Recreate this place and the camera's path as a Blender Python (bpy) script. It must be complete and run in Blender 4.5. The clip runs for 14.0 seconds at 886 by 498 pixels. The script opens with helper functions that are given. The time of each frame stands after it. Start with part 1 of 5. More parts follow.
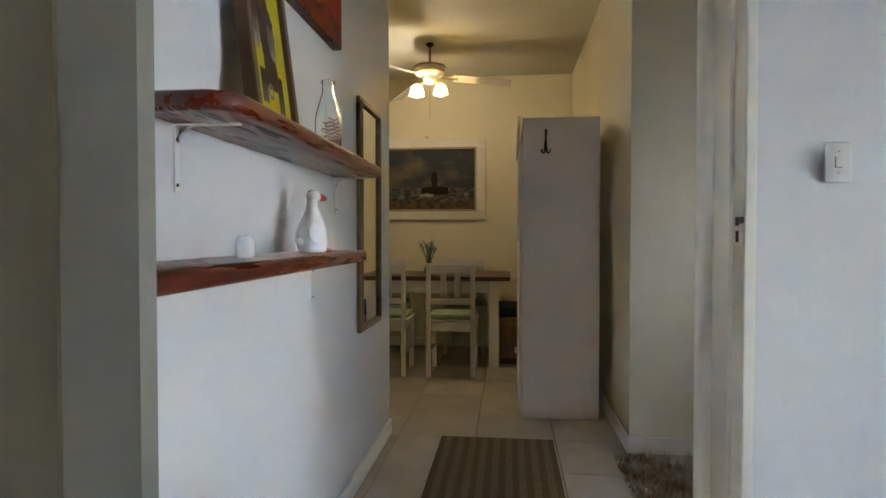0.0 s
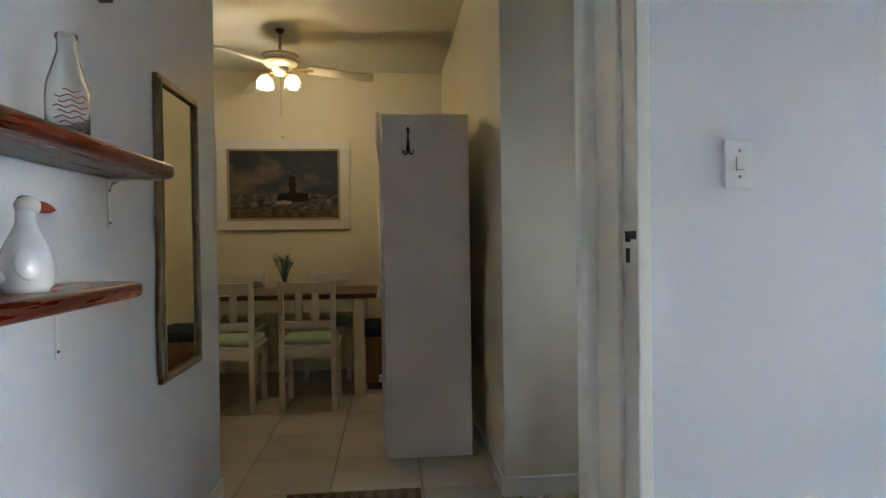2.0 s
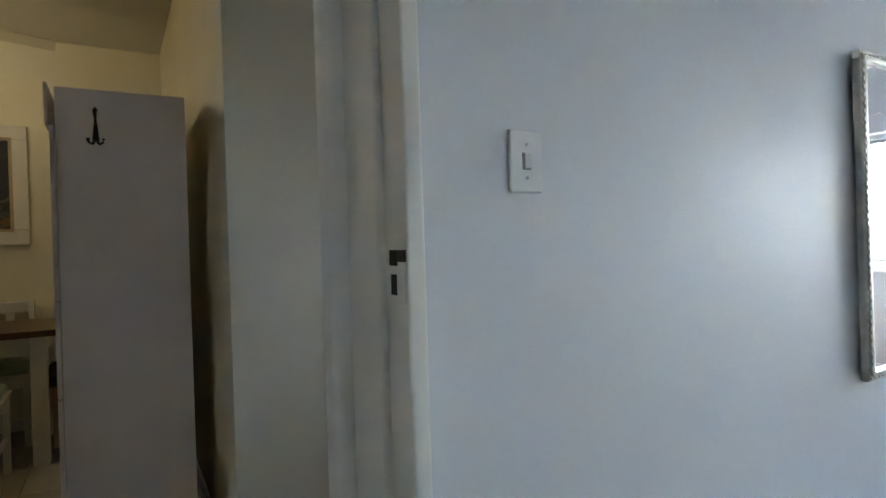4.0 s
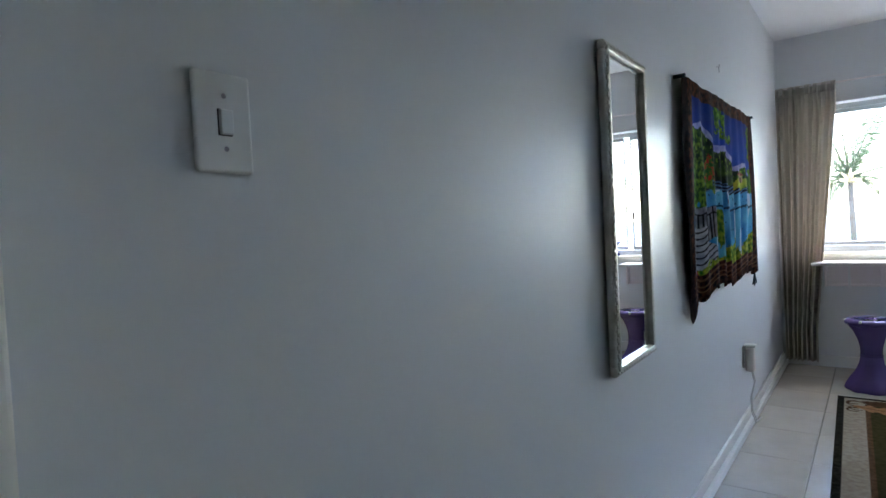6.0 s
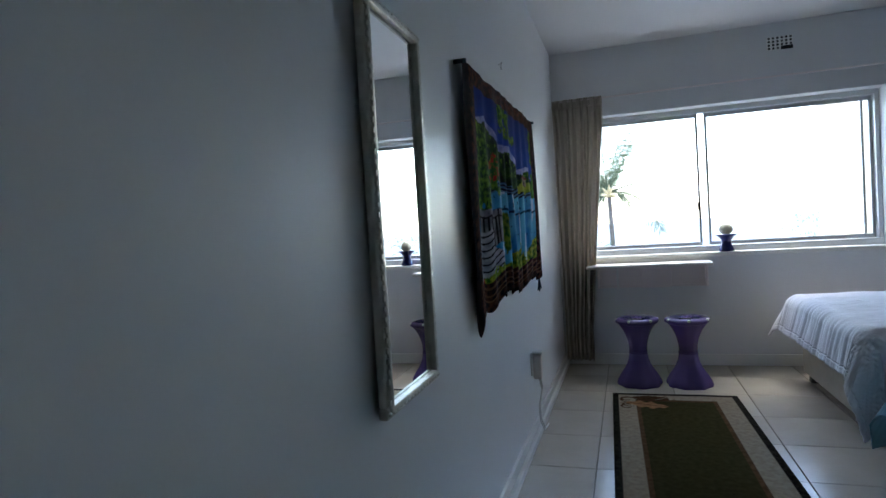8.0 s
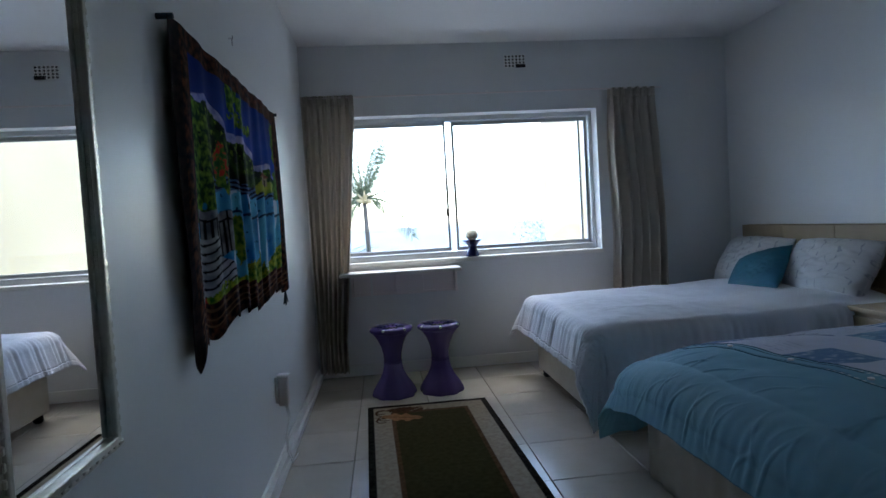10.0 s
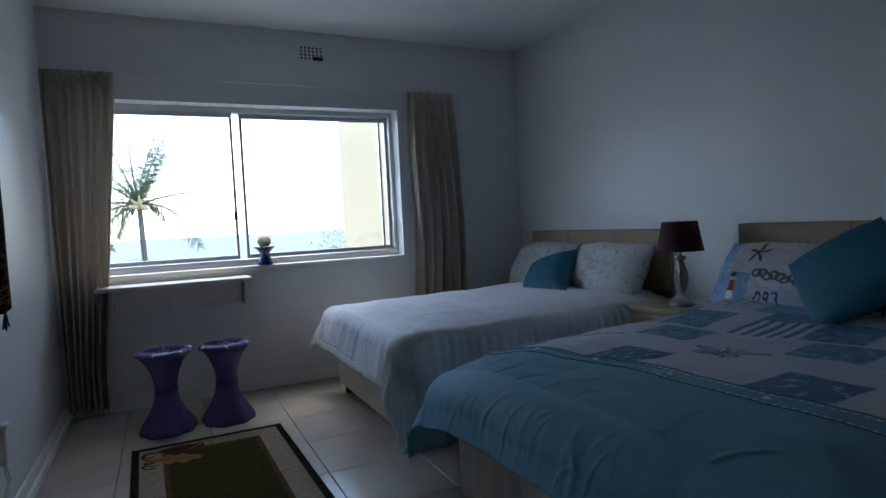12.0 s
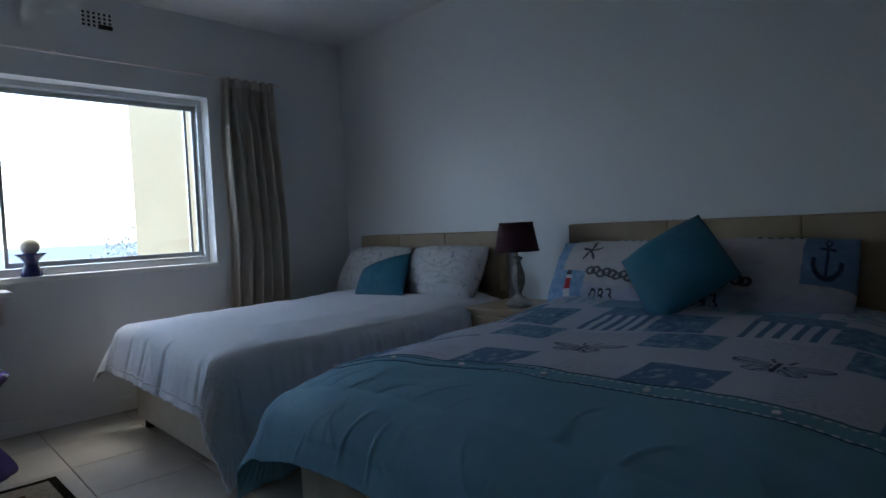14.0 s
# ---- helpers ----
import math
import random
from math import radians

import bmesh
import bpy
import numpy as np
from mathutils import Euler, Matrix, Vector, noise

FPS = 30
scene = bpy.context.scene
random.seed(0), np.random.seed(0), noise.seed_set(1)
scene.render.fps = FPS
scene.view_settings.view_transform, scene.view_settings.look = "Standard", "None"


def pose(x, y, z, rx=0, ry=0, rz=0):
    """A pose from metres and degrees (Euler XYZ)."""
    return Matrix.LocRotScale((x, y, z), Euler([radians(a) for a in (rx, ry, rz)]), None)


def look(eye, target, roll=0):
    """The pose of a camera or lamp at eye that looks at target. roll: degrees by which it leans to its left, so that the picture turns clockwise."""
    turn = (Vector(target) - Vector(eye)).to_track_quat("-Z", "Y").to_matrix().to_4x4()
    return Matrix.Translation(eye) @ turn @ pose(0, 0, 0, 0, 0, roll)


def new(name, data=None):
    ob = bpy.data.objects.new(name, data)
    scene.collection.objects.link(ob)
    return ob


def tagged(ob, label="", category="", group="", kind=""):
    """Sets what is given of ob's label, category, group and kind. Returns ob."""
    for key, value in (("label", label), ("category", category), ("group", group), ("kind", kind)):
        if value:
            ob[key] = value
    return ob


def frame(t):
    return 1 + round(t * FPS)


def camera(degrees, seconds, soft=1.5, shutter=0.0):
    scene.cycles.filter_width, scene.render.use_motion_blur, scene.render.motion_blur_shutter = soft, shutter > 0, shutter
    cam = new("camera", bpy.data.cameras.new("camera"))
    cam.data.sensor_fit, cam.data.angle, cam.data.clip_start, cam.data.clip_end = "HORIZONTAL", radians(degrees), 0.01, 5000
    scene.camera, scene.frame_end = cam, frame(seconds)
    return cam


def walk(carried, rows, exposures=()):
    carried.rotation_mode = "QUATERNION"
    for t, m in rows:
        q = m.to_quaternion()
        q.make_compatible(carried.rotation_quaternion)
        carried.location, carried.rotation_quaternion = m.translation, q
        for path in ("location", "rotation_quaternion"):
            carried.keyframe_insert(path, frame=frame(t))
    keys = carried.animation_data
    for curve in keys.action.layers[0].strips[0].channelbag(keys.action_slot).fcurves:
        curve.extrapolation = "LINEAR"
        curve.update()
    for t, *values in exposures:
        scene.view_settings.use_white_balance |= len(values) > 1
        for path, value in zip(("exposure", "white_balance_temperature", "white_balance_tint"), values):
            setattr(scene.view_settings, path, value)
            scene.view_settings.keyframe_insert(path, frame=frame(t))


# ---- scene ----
cam = camera(74.6, 14.0)
PATH = [
    (0, (-0.595, -1.755, 1.094), (-0.819, 0.232, 1.05), -0.0),
    (0.5, (-0.59, -1.662, 1.093), (-0.748, 0.331, 1.055), -0.1),
    (1, (-0.565, -1.545, 1.106), (-0.628, 0.454, 1.075), -0.2),
    (1.5, (-0.522, -1.394, 1.121), (-0.462, 0.605, 1.098), -0.5),
    (2, (-0.486, -1.281, 1.13), (-0.3, 0.71, 1.106), -0.8),
    (2.5, (-0.442, -1.181, 1.138), (-0.102, 0.79, 1.12), -1.1),
    (3, (-0.399, -1.071, 1.147), (0.148, 0.853, 1.134), -1.2),
    (3.2, (-0.385, -1.019, 1.147), (0.253, 0.877, 1.142), -1.2),
    (5.3, (-0.186, -0.669, 1.163), (1.244, 0.73, 1.104), -2.8),
    (5.5, (-0.153, -0.649, 1.16), (1.329, 0.693, 1.101), -2.8),
    (6, (-0.068, -0.599, 1.166), (1.535, 0.595, 1.103), -2.9),
    (6.5, (0.016, -0.533, 1.164), (1.731, 0.494, 1.096), -2.9),
    (7, (0.097, -0.512, 1.152), (1.899, 0.353, 1.079), -3.0),
    (7.2, (0.146, -0.515, 1.145), (1.969, 0.304, 1.074), -3.0),
    (9.3, (0.562, -0.53, 1.129), (2.558, -0.424, 1.053), -3.6),
    (9.5, (0.58, -0.532, 1.128), (2.579, -0.516, 1.045), -3.3),
    (10, (0.668, -0.538, 1.131), (2.656, -0.745, 1.041), -3.3),
    (10.5, (0.724, -0.541, 1.137), (2.68, -0.951, 1.036), -3.2),
    (11, (0.789, -0.562, 1.115), (2.706, -1.127, 1.021), -3.2),
    (11.5, (0.871, -0.581, 1.112), (2.736, -1.299, 1.018), -3.0),
    (12, (0.946, -0.596, 1.092), (2.746, -1.462, 1.0), -2.9),
    (12.5, (1.026, -0.608, 1.075), (2.756, -1.611, 0.988), -2.8),
    (13, (1.108, -0.609, 1.066), (2.742, -1.758, 0.98), -2.8),
    (13.5, (1.186, -0.605, 1.049), (2.715, -1.892, 0.966), -2.7),
    (14, (1.238, -0.612, 1.032), (2.666, -2.01, 0.952), -2.7),
]

EXPOSURES = [
    (0.0, 6.6, 7480, 15), (1.2, 6.45, 7150, 14), (2.0, 6.4, 7050, 14), (3.2, 6.25, 6950, 12), (5.3, 5.32, 6850, 10), (6.5, 4.65, 6650, 9), (7.2, 4.35, 6550, 8),
    (9.3, 3.56, 6250, 8), (10.5, 3.57, 6250, 8), (11.2, 3.5, 6270, 8), (12.2, 3.18, 6300, 8), (13.0, 2.93, 6320, 8), (13.6, 2.98, 6330, 8), (14.0, 3.14, 6350, 8),
]
walk(cam, [(t, look(eye, target, roll)) for t, eye, target, roll in PATH], EXPOSURES)

# ---- world, sun ----
world = bpy.data.worlds.new("overcast_sky")
scene.world = world
world.use_nodes = True
wn, wl = world.node_tree.nodes, world.node_tree.links
sky = wn.new("ShaderNodeTexSky")
sky.sky_type = "NISHITA"
sky.sun_disc = False
sky.sun_elevation, sky.sun_rotation = radians(76), radians(90)
sky.air_density, sky.dust_density, sky.ozone_density = 1.0, 1.0, 1.0
wl.new(sky.outputs[0], wn["Background"].inputs[0])
wn["Background"].inputs[1].default_value = 0.15
SUN = bpy.data.lights.new("sun", "SUN")
SUN.energy, SUN.angle, SUN.color = 0.5, radians(40), (1.0, 0.96, 0.9)
sun = new("sun", SUN)
sun.matrix_world = look((0, 0, 30), (-10.0, 0.0, 30 - 10.0 * math.tan(radians(76))))

# ---- materials ----


def material(name, base, rough=0.5, metal=0.0, second=None, scale=6.0, grain=60.0, bump=0.05, amount=0.5, spec=0.5, stretch=(1, 1, 1)):
    """A surface with broad mottling between two colours, fine grain in the relief and uneven gloss."""
    m = bpy.data.materials.new(name)
    m.use_nodes = True
    n, l = m.node_tree.nodes, m.node_tree.links
    b = n["Principled BSDF"]
    b.inputs["Roughness"].default_value, b.inputs["Metallic"].default_value = rough, metal
    b.inputs["Specular IOR Level"].default_value = spec
    tc, mp = n.new("ShaderNodeTexCoord"), n.new("ShaderNodeMapping")
    mp.inputs["Scale"].default_value = stretch
    l.new(tc.outputs["Object"], mp.inputs[0])
    big, fine = n.new("ShaderNodeTexNoise"), n.new("ShaderNodeTexNoise")
    big.inputs["Scale"].default_value, big.inputs["Detail"].default_value = scale, 5
    fine.inputs["Scale"].default_value, fine.inputs["Detail"].default_value = grain, 4
    l.new(mp.outputs[0], big.inputs["Vector"]), l.new(mp.outputs[0], fine.inputs["Vector"])
    mix = n.new("ShaderNodeMix")
    mix.data_type = "RGBA"
    second = second or tuple(c * 0.9 for c in base)
    mix.inputs[6].default_value, mix.inputs[7].default_value = (*base, 1), (*second, 1)
    ramp = n.new("ShaderNodeMapRange")
    ramp.inputs[1].default_value, ramp.inputs[2].default_value = 0.5 - 0.25 / max(amount, 0.01) * 0.5, 0.5 + 0.25 / max(amount, 0.01) * 0.5
    l.new(big.outputs[0], ramp.inputs[0]), l.new(ramp.outputs[0], mix.inputs[0])
    l.new(mix.outputs[2], b.inputs["Base Color"])
    bp = n.new("ShaderNodeBump")
    bp.inputs["Strength"].default_value, bp.inputs["Distance"].default_value = bump, 0.01
    l.new(fine.outputs[0], bp.inputs["Height"]), l.new(bp.outputs[0], b.inputs["Normal"])
    rr = n.new("ShaderNodeMapRange")
    rr.inputs[3].default_value, rr.inputs[4].default_value = rough * 0.85, min(1, rough * 1.15)
    l.new(big.outputs[0], rr.inputs[0]), l.new(rr.outputs[0], b.inputs["Roughness"])
    return m


def painted(name, rough=0.7, weave=700.0, bump=0.1, sheen=0.0, gloss=0.12):
    """Cloth or canvas whose printed picture is in the mesh's own colour attribute."""
    m = bpy.data.materials.new(name)
    m.use_nodes = True
    n, l = m.node_tree.nodes, m.node_tree.links
    b = n["Principled BSDF"]
    b.inputs["Roughness"].default_value = rough
    b.inputs["Sheen Weight"].default_value, b.inputs["Specular IOR Level"].default_value = sheen, gloss
    at = n.new("ShaderNodeAttribute")
    at.attribute_name = "print"
    l.new(at.outputs["Color"], b.inputs["Base Color"])
    tc, fine, bp = n.new("ShaderNodeTexCoord"), n.new("ShaderNodeTexNoise"), n.new("ShaderNodeBump")
    fine.inputs["Scale"].default_value, fine.inputs["Detail"].default_value = weave, 3
    bp.inputs["Strength"].default_value, bp.inputs["Distance"].default_value = bump, 0.004
    l.new(tc.outputs["Object"], fine.inputs["Vector"]), l.new(fine.outputs[0], bp.inputs["Height"]), l.new(bp.outputs[0], b.inputs["Normal"])
    return m


def glass(name, tint=(1, 1, 1), rough=0.0):
    m = bpy.data.materials.new(name)
    m.use_nodes = True
    b = m.node_tree.nodes["Principled BSDF"]
    b.inputs["Base Color"].default_value = (*tint, 1)
    b.inputs["Transmission Weight"].default_value, b.inputs["Roughness"].default_value, b.inputs["IOR"].default_value = 1, rough, 1.45
    return m


def lamp_glow(name, colour, strength):
    m = bpy.data.materials.new(name)
    m.use_nodes = True
    b = m.node_tree.nodes["Principled BSDF"]
    b.inputs["Emission Color"].default_value, b.inputs["Emission Strength"].default_value = (*colour, 1), strength
    return m


def tile_material(name, a, c):
    m = material(name, a, 0.22, second=c, scale=5, grain=90, bump=0.03, amount=0.6)
    n, l = m.node_tree.nodes, m.node_tree.links
    info, hsv = n.new("ShaderNodeObjectInfo"), n.new("ShaderNodeHueSaturation")
    rng = n.new("ShaderNodeMapRange")
    rng.inputs[3].default_value, rng.inputs[4].default_value = 0.9, 1.06
    l.new(info.outputs["Random"], rng.inputs[0]), l.new(rng.outputs[0], hsv.inputs["Value"])
    b = n["Principled BSDF"]
    l.new(b.inputs["Base Color"].links[0].from_socket, hsv.inputs["Color"]), l.new(hsv.outputs[0], b.inputs["Base Color"])
    return m


M = {
    "wall": material("satin_white_wall_paint", (0.72, 0.73, 0.735), 0.43, second=(0.70, 0.71, 0.715), scale=1.3, grain=45, bump=0.06, amount=0.5, spec=0.62),
    "dining_wall": material("cream_wall_paint", (0.80, 0.75, 0.58), 0.45, second=(0.76, 0.70, 0.52), scale=1.5, grain=45, bump=0.06),
    # wall cream darkened, so the colour holds back the fan light overhead
    "dining_ceiling": material("dimmed_ceiling_paint", (0.60, 0.57, 0.47), 0.6, second=(0.55, 0.52, 0.42), scale=1.4, grain=60, bump=0.08),
    "ceiling": material("ceiling_paint", (0.78, 0.78, 0.78), 0.7, second=(0.74, 0.74, 0.75), scale=1.2, grain=80, bump=0.1),
    "gloss": material("white_enamel", (0.80, 0.80, 0.77), 0.42, second=(0.785, 0.785, 0.755), scale=3, grain=25, bump=0.04),
    "tile": tile_material("glazed_floor_tile", (0.60, 0.55, 0.47), (0.53, 0.48, 0.405)),
    "grout": material("grout", (0.22, 0.20, 0.17), 0.9, scale=9, grain=150, bump=0.3),
    "alu": material("natural_aluminium", (0.62, 0.64, 0.66), 0.42, 0.85, scale=8, grain=90, bump=0.03),
    "rubber": material("black_rubber", (0.02, 0.02, 0.022), 0.6),
    "glass": glass("window_glass"),
    "bottle": glass("bottle_glass", (0.96, 0.98, 0.97)),
    "antique": material("antique_brass_frame", (0.34, 0.27, 0.17), 0.4, 0.85, second=(0.22, 0.165, 0.10), scale=30, grain=160, bump=0.2),
    "mirror": material("mirror_silver", (0.92, 0.93, 0.93), 0.015, 1.0, second=(0.91, 0.92, 0.92), bump=0.0),
    "silver": material("silver_leaf_frame", (0.60, 0.585, 0.54), 0.33, 0.9, second=(0.42, 0.40, 0.35), scale=30, grain=160, bump=0.25),
    "curtain": material("taupe_curtain_cloth", (0.60, 0.55, 0.48), 0.85, second=(0.53, 0.48, 0.415), scale=14, grain=500, bump=0.2, stretch=(1, 1, 0.12)),
    "curtain_lining": material("curtain_lining", (0.6, 0.57, 0.5), 0.9),
    "mahogany": material("varnished_mahogany", (0.145, 0.021, 0.008), 0.28, second=(0.06, 0.009, 0.004), scale=9, grain=60, bump=0.06, amount=0.9, stretch=(6, 0.5, 6)),
    "chrome": material("chrome", (0.7, 0.7, 0.72), 0.2, 1.0, bump=0.01),
    "iron": material("dark_bronze", (0.035, 0.028, 0.024), 0.45, 0.7, bump=0.1),
    "purple": material("purple_plastic", (0.125, 0.085, 0.27), 0.22, second=(0.10, 0.068, 0.22), scale=4, bump=0.02),
    "plastic": material("white_plastic", (0.80, 0.80, 0.78), 0.35, bump=0.01),
    "white_wood": material("white_painted_wood", (0.78, 0.76, 0.70), 0.4, second=(0.70, 0.67, 0.60), scale=7, grain=70, bump=0.08, stretch=(1, 1, 0.3)),
    "cabinet": material("pale_lilac_cabinet_paint", (0.80, 0.73, 0.71), 0.45, second=(0.77, 0.70, 0.68), scale=3, grain=70, bump=0.05),
    "dark_wood": material("dark_table_wood", (0.10, 0.045, 0.022), 0.35, second=(0.05, 0.022, 0.012), scale=6, grain=70, bump=0.1, amount=0.9, stretch=(0.4, 6, 6)),
    "green_cloth": material("pale_green_cushion", (0.36, 0.46, 0.30), 0.9, scale=20, grain=400, bump=0.2),
    "dark_teal_cloth": material("dark_teal_cushion", (0.02, 0.05, 0.07), 0.9, scale=20, grain=400, bump=0.2),
    "brown_wood": material("warm_brown_wood", (0.28, 0.15, 0.06), 0.4, second=(0.18, 0.09, 0.035), scale=9, grain=60, bump=0.08, stretch=(6, 6, 0.5)),
    "frame_wood": material("dark_brown_frame_wood", (0.13, 0.058, 0.026), 0.4, second=(0.08, 0.034, 0.016), scale=9, grain=60, bump=0.08, stretch=(6, 6, 0.5)),
    "oak": material("pale_oak_veneer", (0.46, 0.35, 0.22), 0.45, second=(0.38, 0.28, 0.17), scale=7, grain=60, bump=0.05, stretch=(0.4, 5, 5)),
    "headboard": material("tan_padded_vinyl", (0.36, 0.28, 0.185), 0.55, second=(0.31, 0.235, 0.15), scale=10, grain=250, bump=0.12),
    "bed_base": material("ivory_bed_base_cloth", (0.62, 0.57, 0.48), 0.8, second=(0.56, 0.51, 0.42), scale=14, grain=350, bump=0.2),
    "duvet_grey": material("pale_grey_cotton", (0.80, 0.80, 0.83), 0.85, second=(0.76, 0.76, 0.79), scale=6, grain=420, bump=0.12),
    "sheet": material("mattress_ticking", (0.66, 0.64, 0.60), 0.85, scale=9, grain=300, bump=0.15),
    "teal": material("teal_satin_cushion", (0.010, 0.140, 0.200), 0.6, second=(0.009, 0.120, 0.175), scale=9, grain=500, bump=0.12),
    "teal_cord": material("teal_cord", (0.03, 0.12, 0.17), 0.8, bump=0.1),
    "print": painted("printed_cotton"),
    "batik": painted("batik_cloth", 0.85, 500, 0.15, 0.0, 0.03),
    "pile": painted("rug_pile", 1.0, 260, 0.35, 0.0, 0.0),
    "oil": painted("oil_paint", 0.45, 220, 0.3),
    "plum": material("plum_lampshade_cloth", (0.055, 0.008, 0.018), 0.85, second=(0.045, 0.006, 0.014), scale=30, grain=500, bump=0.25),
    "pewter": material("distressed_silver_wood", (0.42, 0.40, 0.37), 0.45, 0.3, second=(0.25, 0.23, 0.21), scale=25, grain=120, bump=0.2, amount=0.9),
    "porcelain": material("white_glazed_ceramic", (0.80, 0.79, 0.78), 0.12, second=(0.74, 0.72, 0.72), scale=9, bump=0.02),
    "beak": material("orange_glaze", (0.50, 0.10, 0.07), 0.25, bump=0.02),
    "pinkfoot": material("pink_glaze", (0.65, 0.30, 0.28), 0.25, bump=0.02),
    "blue_glaze": material("cobalt_glaze", (0.010, 0.016, 0.10), 0.25, bump=0.02),
    "wax": material("cream_candle_wax", (0.72, 0.66, 0.48), 0.5, bump=0.05),
    "brass": material("aged_brass", (0.40, 0.28, 0.10), 0.35, 0.9, scale=20, bump=0.05),
    "blade": material("fan_blade_cream", (0.72, 0.70, 0.62), 0.4, bump=0.03),
    "jamb": material("aged_cream_enamel", (0.86, 0.83, 0.76), 0.5, second=(0.84, 0.81, 0.74), scale=4, grain=60, bump=0.06, spec=0.35),
    "passage_paint": material("warm_white_passage_paint", (0.80, 0.765, 0.65), 0.5, second=(0.78, 0.745, 0.63), scale=1.6, grain=45, bump=0.06),
    # white wall end: the shade on it is put into this dark base
    "nib": material("shade_toned_white_enamel", (0.215, 0.21, 0.175), 0.55, second=(0.20, 0.195, 0.16), scale=3, grain=40, bump=0.05),
    # warm dark colour that stands in for a surface in shade
    "olive": material("olive_shade_colour", (0.13, 0.11, 0.065), 0.5, second=(0.11, 0.092, 0.052), scale=3, grain=60, bump=0.06),
    "black": material("black_void", (0.012, 0.012, 0.013), 0.8),
    "fleece": material("sheepskin", (0.56, 0.48, 0.38), 1.0, second=(0.24, 0.15, 0.09), scale=7, grain=120, bump=0.6, amount=1.0),
    "twig": material("blue_green_twigs", (0.10, 0.20, 0.17), 0.8, second=(0.06, 0.12, 0.10), scale=40),
    # foliage paled: the haze before the treetop is put into its colour
    "red_ink": material("red_print", (0.40, 0.04, 0.04), 0.5),
    "palm_leaf": material("palm_frond", (0.085, 0.105, 0.062), 0.6, second=(0.055, 0.07, 0.04), scale=3),
    "sage": material("hazy_sage_foliage", (0.40, 0.43, 0.40), 0.9, second=(0.34, 0.37, 0.34), scale=4),
    "bark": material("palm_bark", (0.10, 0.08, 0.065), 0.9, second=(0.06, 0.048, 0.038), scale=4, grain=30, bump=0.5),
    "beige": material("beige_plaster", (0.44, 0.345, 0.20), 0.85, second=(0.40, 0.31, 0.18), scale=1.2, grain=60, bump=0.3),
    "sea": material("sea_water", (0.115, 0.135, 0.14), 0.7, second=(0.105, 0.124, 0.13), scale=0.02, grain=0.6, bump=0.5, spec=0.15),
    "bulb_cool": lamp_glow("bulb_cool", (0.97, 0.95, 0.82), 0.9),
    "bulb_warm": lamp_glow("bulb_warm", (1.0, 0.80, 0.38), 0.4),
    "frost": glass("frosted_shade", (1.0, 0.97, 0.9), 0.35),
}


def let_light_through(m, colour, share):
    """Thin cloth: part of the light passes through and is scattered."""
    n, l = m.node_tree.nodes, m.node_tree.links
    tr, mx = n.new("ShaderNodeBsdfTranslucent"), n.new("ShaderNodeMixShader")
    tr.inputs[0].default_value, mx.inputs[0].default_value = (*colour, 1), share
    l.new(n["Principled BSDF"].outputs[0], mx.inputs[1]), l.new(tr.outputs[0], mx.inputs[2])
    l.new(mx.outputs[0], n["Material Output"].inputs[0])


let_light_through(M["curtain"], (0.56, 0.50, 0.42), 0.33)
let_light_through(M["purple"], (0.16, 0.09, 0.42), 0.12)
let_light_through(M["palm_leaf"], (0.05, 0.08, 0.03), 0.25)

# ---- mesh helpers ----


def add_box(bm, x0, x1, y0, y1, z0, z1, bevel=0.0, segments=2):
    made = bmesh.ops.create_cube(bm, size=1)["verts"]
    bmesh.ops.transform(bm, verts=made, matrix=Matrix.Translation(((x0 + x1) / 2, (y0 + y1) / 2, (z0 + z1) / 2)) @ Matrix.Diagonal((abs(x1 - x0), abs(y1 - y0), abs(z1 - z0), 1)))
    if bevel:
        edges = {e for v in made for e in v.link_edges}
        bmesh.ops.bevel(bm, geom=list(edges), offset=bevel, segments=segments, profile=0.5, affect="EDGES")


def box(x0, x1, y0, y1, z0, z1, bevel=0.0, segments=2):
    bm = bmesh.new()
    add_box(bm, x0, x1, y0, y1, z0, z1, bevel, segments)
    return bm


def add_lathe(bm, profile, centre=(0, 0, 0), steps=32, wave=None):
    """Turned shape from (radius, height) pairs; wave(angle, radius, height) may alter the radius."""
    rings = []
    for r, z in profile:
        ring = []
        for i in range(steps):
            a = 2 * math.pi * i / steps
            rr = wave(a, r, z) if wave else r
            ring.append(bm.verts.new((centre[0] + rr * math.cos(a), centre[1] + rr * math.sin(a), centre[2] + z)))
        rings.append(ring)
    for p, q in zip(rings, rings[1:]):
        for i in range(steps):
            bm.faces.new((p[i], p[(i + 1) % steps], q[(i + 1) % steps], q[i])).smooth = True
    for ring, flip in ((rings[0], True), (rings[-1], False)):
        if sum((v.co - ring[0].co).length for v in ring) > 1e-5:
            bm.faces.new(list(reversed(ring)) if flip else ring)


def lathe(profile, centre=(0, 0, 0), steps=32, wave=None):
    bm = bmesh.new()
    add_lathe(bm, profile, centre, steps, wave)
    return bm


